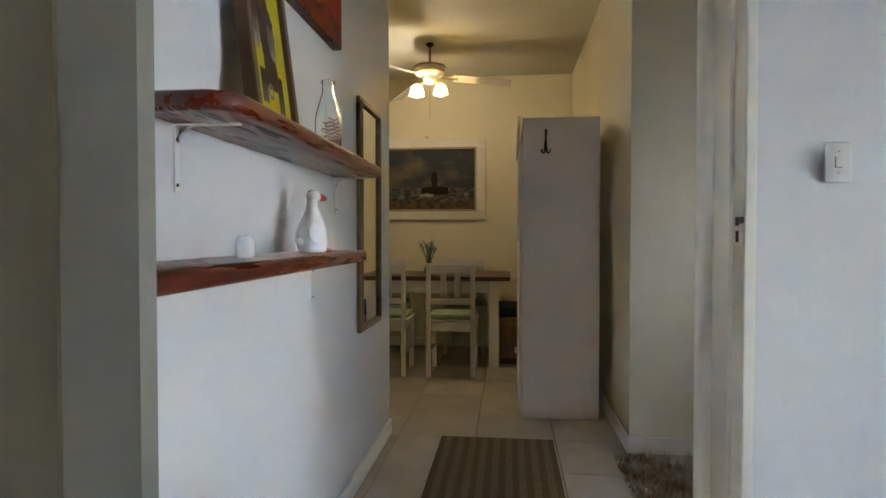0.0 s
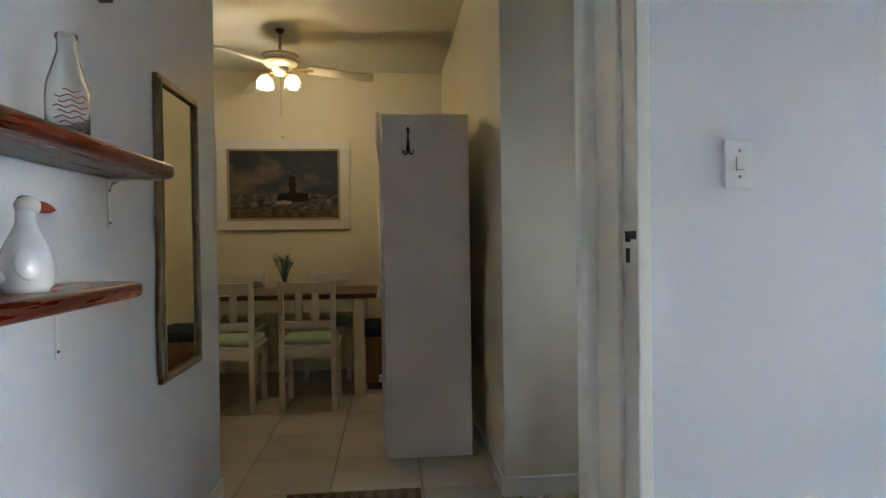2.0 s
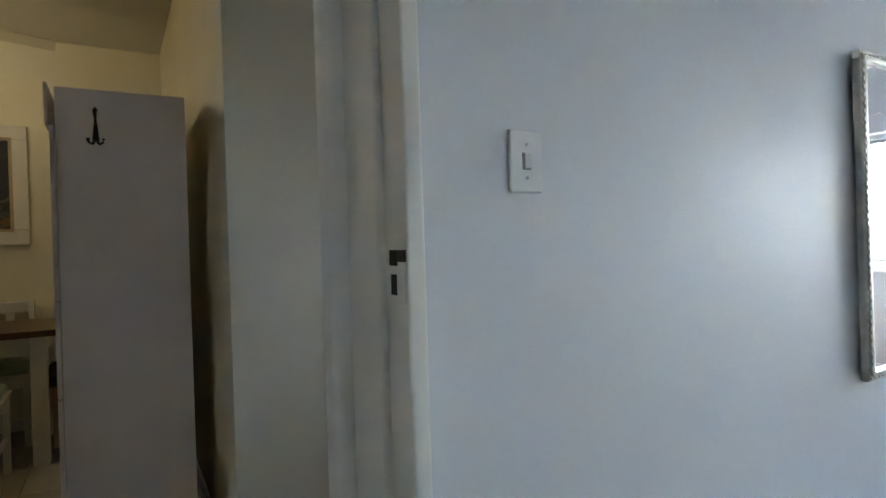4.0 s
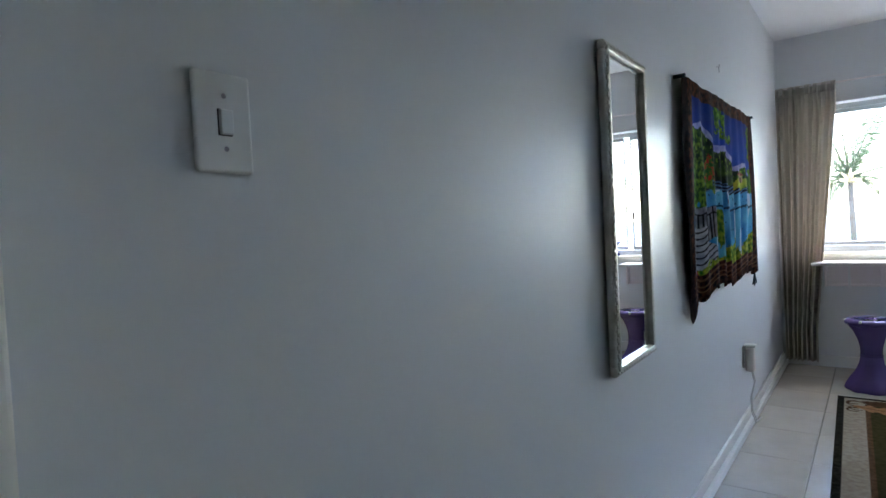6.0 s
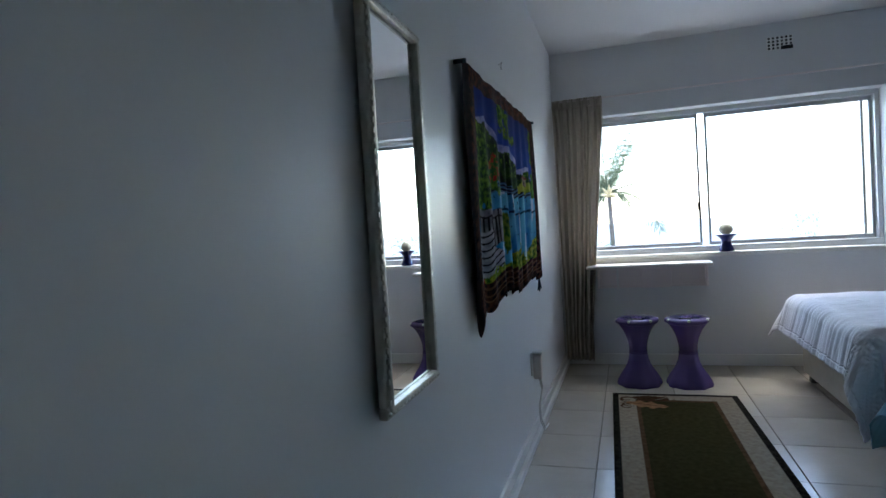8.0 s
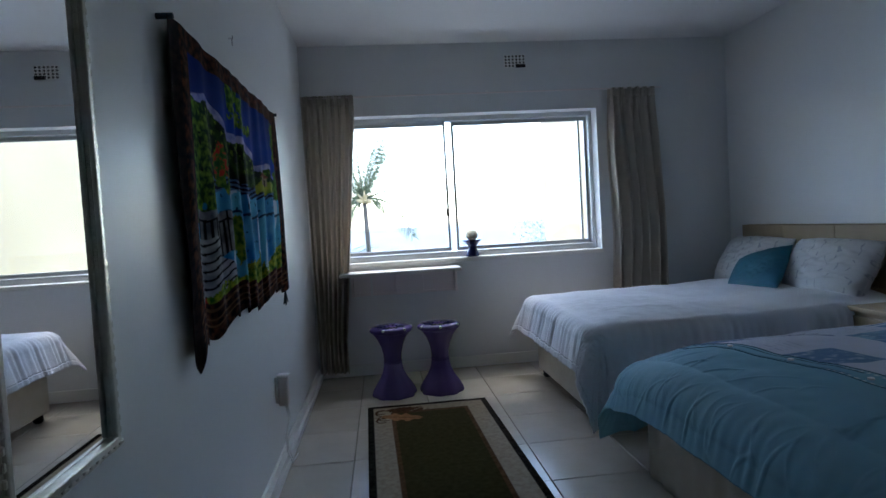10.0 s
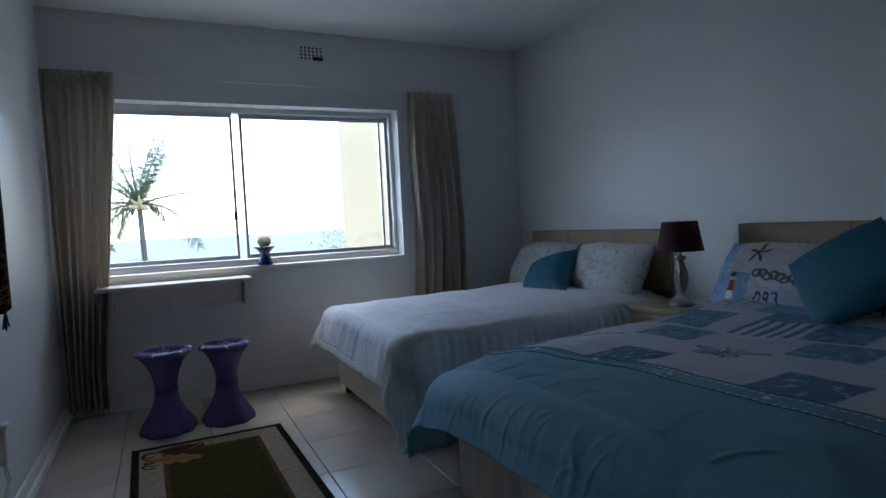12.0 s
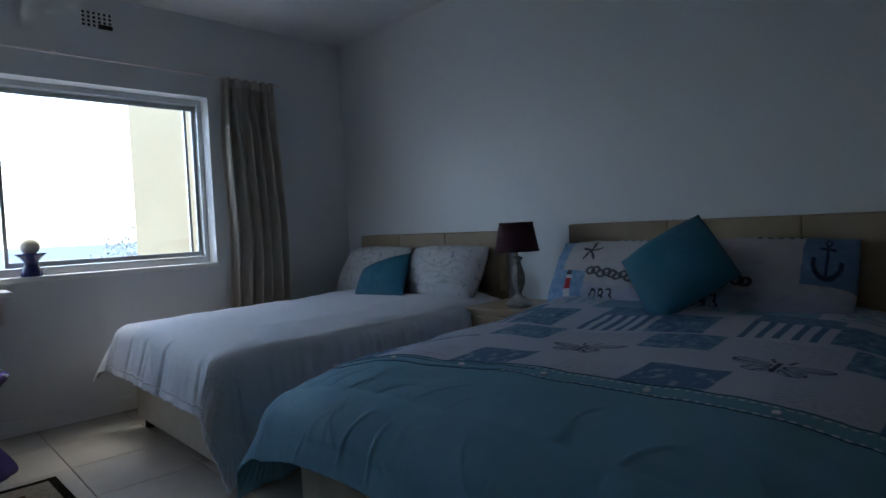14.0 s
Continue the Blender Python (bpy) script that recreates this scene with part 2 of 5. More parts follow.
def add_tube(bm, points, radius, steps=8):
    """A round bar along points; radius a number or one for each point."""
    pts = [Vector(p) for p in points]
    radii = radius if isinstance(radius, (list, tuple)) else [radius] * len(pts)
    rings = []
    for i, p in enumerate(pts):
        d = (pts[min(i + 1, len(pts) - 1)] - pts[max(i - 1, 0)]).normalized()
        up = Vector((0, 0, 1)) if abs(d.z) < 0.9 else Vector((1, 0, 0))
        a = d.cross(up).normalized()
        b = d.cross(a).normalized()
        rings.append([bm.verts.new(p + radii[i] * (math.cos(2 * math.pi * k / steps) * a + math.sin(2 * math.pi * k / steps) * b)) for k in range(steps)])
    for p, q in zip(rings, rings[1:]):
        for i in range(steps):
            bm.faces.new((p[i], p[(i + 1) % steps], q[(i + 1) % steps], q[i])).smooth = True
    bm.faces.new(rings[0]), bm.faces.new(list(reversed(rings[-1])))


def tube(points, radius, steps=8):
    bm = bmesh.new()
    add_tube(bm, points, radius, steps)
    return bm


def link(name, bm, mat):
    bmesh.ops.recalc_face_normals(bm, faces=bm.faces)
    me = bpy.data.meshes.new(name)
    bm.to_mesh(me)
    bm.free()
    me.materials.append(M[mat] if isinstance(mat, str) else mat)
    return new(name, me)


def part(name, bm, mat, parent, label=""):
    ob = link(name, bm, mat)
    ob.parent = parent
    return tagged(ob, label)


def thing(name, label, category, at=(0, 0, 0), turn=0.0, group=""):
    ob = new(name)
    ob.empty_display_size = 0.1
    ob.matrix_basis = pose(*at, 0, 0, turn)
    return tagged(ob, label, category, group)


def structure(name, bm, mat, label, category):
    return tagged(link(name, bm, mat), label, category, kind="structure")


def sheet(name, nu, nv, place, colour=None, mat="print", thick=0.0, parent=None, label=""):
    """A grid surface from place(u, v), u and v from 0 to 1, with its printed colours from colour(u, v)."""
    bm = bmesh.new()
    layer = bm.verts.layers.float_color.new("print") if colour else None
    vs = [[bm.verts.new(place(i / nu, j / nv)) for j in range(nv + 1)] for i in range(nu + 1)]
    if colour:
        for i in range(nu + 1):
            for j in range(nv + 1):
                vs[i][j][layer] = (*colour(i / nu, j / nv), 1)
    for i in range(nu):
        for j in range(nv):
            bm.faces.new((vs[i][j], vs[i + 1][j], vs[i + 1][j + 1], vs[i][j + 1])).smooth = True
    me = bpy.data.meshes.new(name)
    bm.to_mesh(me)
    bm.free()
    me.materials.append(M[mat])
    ob = new(name, me)
    if thick:
        so = ob.modifiers.new("thickness", "SOLIDIFY")
        so.thickness, so.offset = thick, 0
    if parent:
        ob.parent = parent
    return tagged(ob, label)


def nz(x, y, z=0.0):
    return noise.noise(Vector((x, y, z)))


def fbm(x, y, z=0.0):
    return nz(x, y, z) + 0.5 * nz(2.1 * x, 2.1 * y, z + 3) + 0.25 * nz(4.3 * x, 4.3 * y, z + 7)


def mixc(a, b, t):
    t = min(1, max(0, t))
    return tuple(p + (q - p) * t for p, q in zip(a, b))


# ---- plan (metres): x along the bedroom wall to the window, y towards the dining room ----
XW, YH, XL = 5.123, -3.36, -1.25
CEIL, DCEIL = 2.49, 2.66
YC, YB, XR = 1.40, 3.99, 0.012
W0, W1, Z0, Z1 = -2.272, -0.05, 0.857, 1.962

structure("subfloor", box(-3.9, 5.4, -3.5, 4.2, -0.2, -0.012), "grout", "grey-brown grouting between floor tiles", "floor")
structure("wall_north", box(0.09, 5.35, 0, 0.2, 0, CEIL), "wall", "satin white painted bedroom wall with a soft sheen", "wall")
structure("wall_lintel", box(XL, 0.09, 0.0, 0.2, 2.12, CEIL), "wall", "white painted wall above the opening", "wall")
structure("wall_south", box(XL - 0.15, 5.35, YH - 0.15, YH, 0, CEIL), "wall", "satin white wall behind the headboards", "wall")
structure("wall_west", box(XL - 0.13, XL, YH, YC, 0, DCEIL), "wall", "white passage wall that carries the shelves", "wall")
structure("wall_nib", box(-1.070, -0.980, -1.185, -1.155, 0, CEIL), "nib", "short white wall end beside the entrance, coloured for its shade", "wall")
# added panel; its dark colour carries the shade left of the wall end
structure("shade_panel", box(XL, -1.071, -1.19, -1.155, 0, CEIL), "olive", "added olive-brown panel for the shaded surface beside the wall end", "panel")
east = bmesh.new()
add_box(east, XW, 5.35, YH, W0, 0, CEIL)
add_box(east, XW, 5.35, W1, 0, 0, CEIL)
add_box(east, XW, 5.35, W0, W1, 0, Z0)
add_box(east, XW, 5.35, W0, W1, Z1, CEIL)
structure("wall_east", east, "wall", "white painted wall with a wide window opening", "wall")
structure("ceiling", box(XL - 0.13, 5.35, YH - 0.15, 0.2, CEIL, CEIL + 0.12), "ceiling", "plain white bedroom ceiling", "ceiling")
structure("dining_ceiling", box(-3.9, 1.1, 0.2, 4.15, DCEIL, DCEIL + 0.12), "dining_ceiling", "plain cream dining room ceiling, darkened against the fan light", "ceiling")
structure("wall_back", box(-3.9, XR + 0.15, YB, YB + 0.15, 0, DCEIL), "dining_wall", "cream dining room back wall", "wall")
structure("wall_right", box(XR, XR + 0.15, 1.40, YB, 0, DCEIL), "dining_wall", "cream wall behind the tall cabinet", "wall")
structure("wall_jog", box(XR, 1.1, 1.25, 1.40, 0, DCEIL), "passage_paint", "white return of the passage wall", "wall")
end = bmesh.new()
# unseen opening, added so that skylight brightens the passage
P0, P1, PZ0, PZ1 = 0.56, 0.88, 1.00, 1.30
add_box(end, 0.95, 1.1, 0.2, P0, 0, DCEIL)
add_box(end, 0.95, 1.1, P1, 1.25, 0, DCEIL)
add_box(end, 0.95, 1.1, P0, P1, 0, PZ0)
add_box(end, 0.95, 1.1, P0, P1, PZ1, DCEIL)
structure("wall_passage_end", end, "passage_paint", "white passage side wall with an added window opening", "wall")
structure("wall_dining_front", box(-3.9, XL - 0.13, YC - 0.13, YC, 0, DCEIL), "dining_wall", "cream dining room front wall", "wall")
structure("wall_dining_left", box(-3.9, -3.75, YC, YB, 0, DCEIL), "dining_wall", "cream dining room side wall", "wall")
structure("passage_head", box(XL, 1.1, 0.2, 0.22, CEIL, DCEIL), "wall", "white wall step under the passage ceiling", "wall")


def skirting(name, x0, x1, y0, y1, h=0.085):
    bm = box(x0, x1, y0, y1, 0, h, 0.004, 2)
    structure(name, bm, "gloss", "white painted skirting board", "skirting")


skirting("baseboard_north", 0.11, XW, -0.014, 0.0)
structure("trim_north", box(0.13, XW - 0.016, -0.036, -0.0145, 0.0, 0.04, 0.006, 3), "gloss", "white rounded floor moulding along the skirting", "trim")
skirting("baseboard_east", XW - 0.014, XW, YH + 0.014, -0.014)
skirting("baseboard_south", XL, XW - 0.014, YH, YH + 0.014)
skirting("baseboard_west", XL, XL + 0.014, -1.17, YC)
skirting("baseboard_right", XR - 0.014, XR, 1.25, YB)
skirting("baseboard_back", -3.75, XR - 0.014, YB - 0.014, YB)
skirting("baseboard_jog", XR - 0.014, 0.95, 1.236, 1.25)

# door frame with rebate, stop and rounded passage moulding
frame_bm = bmesh.new()
add_box(frame_bm, 0.062, 0.095, -0.040, 0.045, 0, 2.12, 0.005, 3)
add_box(frame_bm, 0.050, 0.10, 0.045, 0.185, 0, 2.12, 0.006, 3)
add_box(frame_bm, 0.012, 0.10, 0.185, 0.245, 0, 2.12, 0.020, 5)
door_frame = structure("door_frame", frame_bm, "jamb", "cream enamelled door frame with an empty strike plate", "door frame")
part("strike_plate", box(0.0595, 0.0615, -0.034, 0.036, 1.065, 1.170, 0.001, 1), "jamb", door_frame, "painted-over strike plate")
part("latch_hole", box(0.0580, 0.0592, -0.010, 0.018, 1.124, 1.149), "black", door_frame, "dark latch hole")
part("latch_lip", box(0.0570, 0.0592, -0.043, -0.011, 1.130, 1.149, 0.001, 1), "iron", door_frame, "worn metal strike lip")
part("bolt_hole", box(0.0580, 0.0592, -0.006, 0.014, 1.077, 1.110), "black", door_frame, "dark bolt hole")

# ---- window ----
XF = 5.27
window = tagged(new("window_1"), "wide aluminium sliding window with two panes", "window", kind="structure")
fb = bmesh.new()
for args in ((W0, W1, Z0 + 0.0, Z0 + 0.045), (W0, W1, Z1 - 0.035, Z1), (W0, W0 + 0.03, Z0 + 0.045, Z1 - 0.035), (W1 - 0.03, W1, Z0 + 0.045, Z1 - 0.035)):
    add_box(fb, XF - 0.03, XF + 0.06, *args, 0.003)
part("window_frame", fb, "alu", window)


def sash(y0, y1, x, stile):
    s = bmesh.new()
    a, b = Z0 + 0.047, Z1 - 0.037
    add_box(s, x - 0.012, x + 0.012, y0, y1, a, a + 0.03, 0.002)
    add_box(s, x - 0.012, x + 0.012, y0, y1, b - 0.03, b, 0.002)
    add_box(s, x - 0.012, x + 0.012, y0, y0 + stile, a + 0.03, b - 0.03, 0.002)
    add_box(s, x - 0.012, x + 0.012, y1 - stile, y1, a + 0.03, b - 0.03, 0.002)
    so = part("sash", s, "alu", window, "sliding aluminium sash")
    pane = part("pane", box(x - 0.002, x + 0.002, y0 + stile, y1 - stile, a + 0.03, b - 0.03), "glass", so, "clear glass pane")
    pane.visible_shadow = False
    return so


left_sash = sash(-1.085, W1 - 0.031, XF, 0.018)
right_sash = sash(W0 + 0.031, -1.135, XF + 0.032, 0.02)
part("stile", box(XF + 0.018, XF + 0.046, W0 + 0.085, W0 + 0.103, Z0 + 0.079, Z1 - 0.069, 0.002), "alu", right_sash, "slim upright of the sliding sash")
# frame and pane for the added, unseen passage opening
small = tagged(new("added_window"), "unseen small window added to brighten the passage", "window", kind="structure")
sf = bmesh.new()
for args in ((P0, P1, PZ0, PZ0 + 0.03), (P0, P1, PZ1 - 0.03, PZ1), (P0, P0 + 0.03, PZ0 + 0.03, PZ1 - 0.03), (P1 - 0.03, P1, PZ0 + 0.03, PZ1 - 0.03)):
    add_box(sf, 1.03, 1.07, *args, 0.003)
part("window_frame", sf, "alu", small)
small_pane = part("pane", box(1.048, 1.052, P0 + 0.03, P1 - 0.03, PZ0 + 0.03, PZ1 - 0.03), "glass", small, "clear glass pane")
small_pane.visible_shadow = False
part("pull_handle", box(XF - 0.026, XF - 0.012, -1.082, -1.060, 1.18, 1.24, 0.004), "rubber", left_sash, "small dark pull handle")
sill = bmesh.new()
add_box(sill, XW - 0.012, XF - 0.03, W0 - 0.01, W1, Z0 - 0.03, Z0 - 0.001, 0.004)
part("window_sill", sill, "gloss", window, "white painted inner sill")

# ---- outside ----
structure("sea", box(12, 4000, -3000, 3000, -14.2, -14), "sea", "pale hazy sea reaching the horizon", "sea")
structure("ground", box(5.35, 12, -60, 60, -14.2, -13.9), "beige", "pale sandy ground far below the window", "ground")
wing = tagged(new("building_wing"), "beige plastered wing of the same building", "building", kind="structure")
part("wall", box(5.36, 8.4, -3.3, -2.75, -14, 6.0, 0.03), "beige", wing)


def palm(name, label, at, crown, trunk_r, fronds, seed):
    """A coconut palm: leaning trunk, then fronds given by their lean in y, rise, length, droop and leaflet share."""
    rnd = random.Random(seed)
    t = thing(name, label, "palm tree", at)
    top = Vector(crown)
    pts = [Vector((0, 0, 0)).lerp(top, k / 10) + Vector((0, 0.25 * math.sin(k / 10 * 3.14), 0)) for k in range(11)]
    part("trunk", tube(pts, [trunk_r * (1.25 - 0.4 * k / 10) for k in range(11)], 10), "bark", t)
    for fy, fz, length, droop, full in fronds:
        fr = bmesh.new()
        p, d = top.copy(), Vector((rnd.uniform(-0.5, 0.5), fy, fz)).normalized()
        wind = Vector((0, -0.016 * (1 if fz > 0.6 else 0.2), 0))
        spine = [p.copy()]
        for k in range(16):
            d = (d + Vector((0, 0, -droop)) + wind).normalized()
            p = p + d * length / 16
            spine.append(p.copy())
        add_tube(fr, spine, [0.05 * (1 - k / 18) for k in range(17)], 5)
        for k in range(2, 17):
            dd = (spine[k] - spine[k - 1]).normalized()
            across = dd.cross(Vector((1, 0, 0.3)))
            across.normalize()
            for side in (-1, 1):
                for sub in range(6):
                    if rnd.random() > 0.95 * full:
                        continue
                    base = spine[k - 1].lerp(spine[k], sub / 6)
                    ll = length * 0.27 * math.sin(math.pi * (k + 2) / 20) ** 0.7 * rnd.uniform(0.75, 1.1)
                    tip = base + ll * (dd * 0.6 + across * side * 0.6 + Vector((rnd.uniform(-0.2, 0.2), 0, -0.3)) + wind * 5 + Vector([rnd.uniform(-0.1, 0.1) for _ in range(3)]))
                    mid = base.lerp(tip, 0.5) + Vector((0, 0, 0.05))
                    wide = dd * 0.012
                    q = [fr.verts.new(v) for v in (base - wide, base + wide, mid + wide, tip, mid - wide)]
                    fr.faces.new(q)
        part("frond", fr, "palm_leaf", t)
    husk = bmesh.new()
    for k in range(16):
        a = rnd.uniform(0, 6.28)
        add_tube(husk, [top + Vector((0, 0, -0.1)), top + Vector((math.cos(a) * 0.35, math.sin(a) * 0.35, rnd.uniform(-0.25, 0.35)))], [0.12, 0.02], 5)
    part("crown_heart", husk, "beige", t, "fibrous crown heart")
    return t


UPPER = [(-0.10, 1.0, 2.8, 0.03, 0.9), (0.15, 1.0, 3.3, 0.05, 0.95), (0.35, 1.0, 3.2, 0.06, 0.95), (0.6, 0.9, 3.1, 0.06, 0.95), (-0.25, 1.0, 2.9, 0.01, 0.9), (0.7, 0.7, 3.2, 0.05, 0.9), (-0.35, 1.0, 2.3, 0.0, 0.8)]
SIDE = [(1.0, 0.35, 3.0, 0.08, 0.9), (1.0, 0.1, 2.8, 0.08, 0.9), (0.9, -0.1, 2.5, 0.10, 0.9), (-1.0, 0.42, 4.7, 0.045, 0.55), (-1.0, 0.30, 3.2, 0.13, 0.85), (0.5, -0.2, 1.6, 0.12, 0.9), (-0.5, 0.1, 1.2, 0.12, 0.7)]
palm("palm_tree", "tall windblown coconut palm outside the window", (27.5, -1.05, -13.9), (-1.2, 1.16, 16.25), 0.115, UPPER + SIDE, 4)
palm("palm_tree", "lower palm whose frond tips reach the window", (25.0, 2.95, -13.9), (0.2, 0.1, 13.55), 0.13, UPPER[:3] + SIDE[:4] + [(-0.9, 0.6, 2.6, 0.07, 0.8), (-0.6, 0.8, 2.4, 0.05, 0.8)], 9)

bush = bmesh.new()
rb = random.Random(11)
for i in range(600):
    c = Vector((14.0 + rb.gauss(0, 0.3), -4.25 + rb.gauss(0, 0.22), 0.85 + rb.gauss(0, 0.28)))
    a, b = Vector([rb.uniform(-1, 1) for _ in range(3)]) * 0.07, Vector([rb.uniform(-1, 1) for _ in range(3)]) * 0.07
    bush.faces.new([bush.verts.new(c), bush.verts.new(c + a), bush.verts.new(c + b)])
add_tube(bush, [(14, -4.25, -13.9), (14.1, -4.3, -5), (14.0, -4.25, 0.8)], [0.2, 0.15, 0.04], 8)
tagged(link("tree", bush, "sage"), "hazy green treetop beyond the building wing", "tree", kind="stuff")


# ---- curtains ----
def curtain(name, ya, yb, ztop, zbot, belly, folds, seed, label):
    t = thing(name, label, "curtain", (XW - 0.075, 0, 0))

    def place(u, v):
        z = ztop + (zbot - ztop) * v
        pinch = belly(v)
        y0, y1 = ya + pinch[0], yb + pinch[1]
        y = y0 + (y1 - y0) * (u + 0.03 * nz(u * 6, v * 1.2, seed + 8) * min(1, 4 * u, 4 - 4 * u))
        gather = min(1, v * 6)
        amp = 0.010 + 0.033 * gather * (0.55 + 0.6 * nz(u * 5, 0.4 * v, seed + 3) + 0.25)
        ph = u * folds * 2 * math.pi + 3.6 * nz(u * 2.6, v * 1.1, seed) * gather
        x = amp * math.sin(ph) + 0.018 * nz(u * 8, v * 1.6, seed + 2) * gather + 0.006 * math.sin(u * folds * 19) * (1 - gather)
        x += 0.006 * nz(u * 20, v * 5, seed + 5) * gather
        return (x, y, z)

    sheet("cloth", 170, 60, place, None, "curtain", 0.003, t)
    hd = sheet("heading_tape", 150, 3, lambda u, v: (place(u, v * 0.035)[0] - 0.004, place(u, 0)[1], ztop + 0.012 - 0.07 * v), None, "curtain", 0.003, t, "gathered pencil-pleat heading")
    return t


curtain("curtain", -0.010, -0.39, 2.095, 0.05, lambda v: (-0.02 * v, 0.15 * min(1, max(0, (v - 0.08) * 1.25))), 7, 1.0, "long taupe curtain drawn to the wall corner")
curtain("curtain", -2.34, -2.73, 2.085, 0.05, lambda v: (0.03 * max(0, v - 0.1) + 0.012 * math.sin(v * 9), -0.06 * v + 0.015 * math.sin(v * 7 + 1)), 6, 5.0, "long taupe curtain hanging beside the bed")
rail = thing("curtain_rail", "thin white curtain track above the window", "curtain rail")
part("track", box(XW - 0.080, XW - 0.068, -2.78, -0.03, 2.088, 2.098, 0.003), "cabinet", rail)
for y in (-2.6, -1.4, -0.25):
    part("bracket", box(XW - 0.075, XW, y - 0.01, y + 0.01, 2.10, 2.112, 0.002), "plastic", rail)

# ---- air vent ----
vent = thing("air_vent", "square-holed white air brick near the ceiling", "air vent", (XW, -1.638, 2.341))
part("plate", box(-0.006, 0.0, -0.085, 0.085, -0.048, 0.048, 0.002), "gloss", vent)
for i in range(6):
    for j in range(4):
        if not (i < 3 and j == 0):
            y, z = -0.07 + i * 0.028, -0.036 + j * 0.024
            part("hole", box(-0.0085, -0.0065, y - 0.007, y + 0.007, z - 0.007, z + 0.007), "black", vent)
part("flap", box(-0.011, -0.0065, -0.083, -0.006, -0.05, -0.024, 0.001), "black", vent, "dark block over the lower holes")

# ---- wall mirrors ----


def wall_mirror(name, label, w, h, band, deep, m, ornate=0.0, metal="silver"):
    """A framed mirror that faces -y with its back at y = 0, lower corner at the origin."""
    t = thing(name, label, "mirror")
    for a0, a1, c0, c1 in ((0, w, 0, band), (0, w, h - band, h), (0, band, band, h - band), (w - band, w, band, h - band)):
        fr = bmesh.new()
        add_box(fr, a0, a1, -deep, 0, c0, c1, 0.006, 3)
        inner = 0.008
        if a1 - a0 > c1 - c0:
            lo = c1 - inner if c0 == 0 else c0
            add_box(fr, a0 + band * 0.6, a1 - band * 0.6, -deep - 0.006, -deep + 0.004, lo - 0.004, lo + inner + 0.002, 0.003, 2)
            if ornate:
                k = int((a1 - a0) / 0.022)
                for i in range(k):
                    add_box(fr, a0 + (i + 0.2) * (a1 - a0) / k, a0 + (i + 0.8) * (a1 - a0) / k, -deep - ornate, -deep + 0.002, c0 + band * 0.3, c0 + band * 0.62, 0.002, 1)
        else:
            lo = a1 - inner if a0 == 0 else a0
            add_box(fr, lo - 0.004, lo + inner + 0.002, -deep - 0.006, -deep + 0.004, c0 - 0.01, c1 + 0.01, 0.003, 2)
            if ornate:
                k = int((c1 - c0) / 0.022)
                for i in range(k):
                    add_box(fr, a0 + band * 0.3, a0 + band * 0.62, -deep - ornate, -deep + 0.002, c0 + (i + 0.2) * (c1 - c0) / k, c0 + (i + 0.8) * (c1 - c0) / k, 0.002, 1)
        part("frame_rail", fr, metal, t)
    part("mirror_glass", box(band - 0.004, w - band + 0.004, -deep * 0.6, -deep * 0.6 + 0.004, band - 0.004, h - band + 0.004), "mirror", t, "clear silvered glass")
    t.matrix_basis = m
    return t


wall_mirror("wall_mirror", "tall narrow mirror in a beaded silver frame", 0.365, 0.915, 0.026, 0.022, pose(1.455, -0.008, 0.742, 0, 0, 1.0), 0.005)
wall_mirror("wall_mirror", "tall narrow passage mirror in a plain antique brass frame", 0.40, 1.028, 0.026, 0.02, pose(XL + 0.002, 0.70, 0.672, 0, 0, 90), 0.0, "antique")

# ---- light switch and socket ----
sw = thing("light_switch", "white rectangular rocker light switch on the wall", "light switch", (0.322, 0, 1.301))
part("plate", box(-0.036, 0.036, -0.009, 0, -0.057, 0.057, 0.004, 3), "plastic", sw)
part("rocker_frame", box(-0.0092, 0.0092, -0.0098, -0.008, -0.0152, 0.0152, 0.001), "iron", sw, "dark gap round the rocker")
rk = box(-0.008, 0.008, -0.015, -0.009, -0.014, 0.014, 0.0015)
part("rocker", rk, "plastic", sw)
for z in (-0.03, 0.03):
    part("screw", lathe([(0.003, 0), (0.003, 0.0012)], (0, 0, 0), 10), "chrome", sw).matrix_basis = pose(0, -0.0085, z, 90)
sk = thing("plug_adapter", "white plug adapter in a low wall socket with cords", "plug", (3.47, 0, 0.392))
part("socket_plate", box(-0.05, 0.05, -0.008, 0, -0.06, 0.06, 0.003), "plastic", sk)
part("adapter", box(-0.026, 0.026, -0.055, -0.008, -0.085, 0.05, 0.012, 3), "cabinet", sk, "tall grey adapter body")
part("adapter_top", box(-0.027, 0.027, -0.062, -0.008, 0.05, 0.066, 0.006, 2), "plastic", sk, "white plug top")
for dx in (-0.02, 0.012):
    part("cord", tube([(dx, -0.04, -0.08), (dx + 0.006, -0.05, -0.14), (dx - 0.03, -0.035, -0.22), (dx + 0.02, -0.03, -0.31), (dx + 0.05, -0.045, -0.375), (dx + 0.16, -0.05, -0.387)], 0.0035, 6), "plastic", sk)
hk = thing("picture_hook", "small empty wall hook above the hanging", "hook", (3.018, 0, 1.868))
part("nail", tube([(0, 0, 0.02), (0, -0.012, 0.02), (0, -0.014, 0.03)], 0.0025, 6), "chrome", hk)
part("wire", tube([(0, -0.011, 0.02), (-0.006, -0.011, 0.0), (0.006, -0.011, -0.006), (0, -0.011, 0.018)], 0.0015, 5), "chrome", hk)


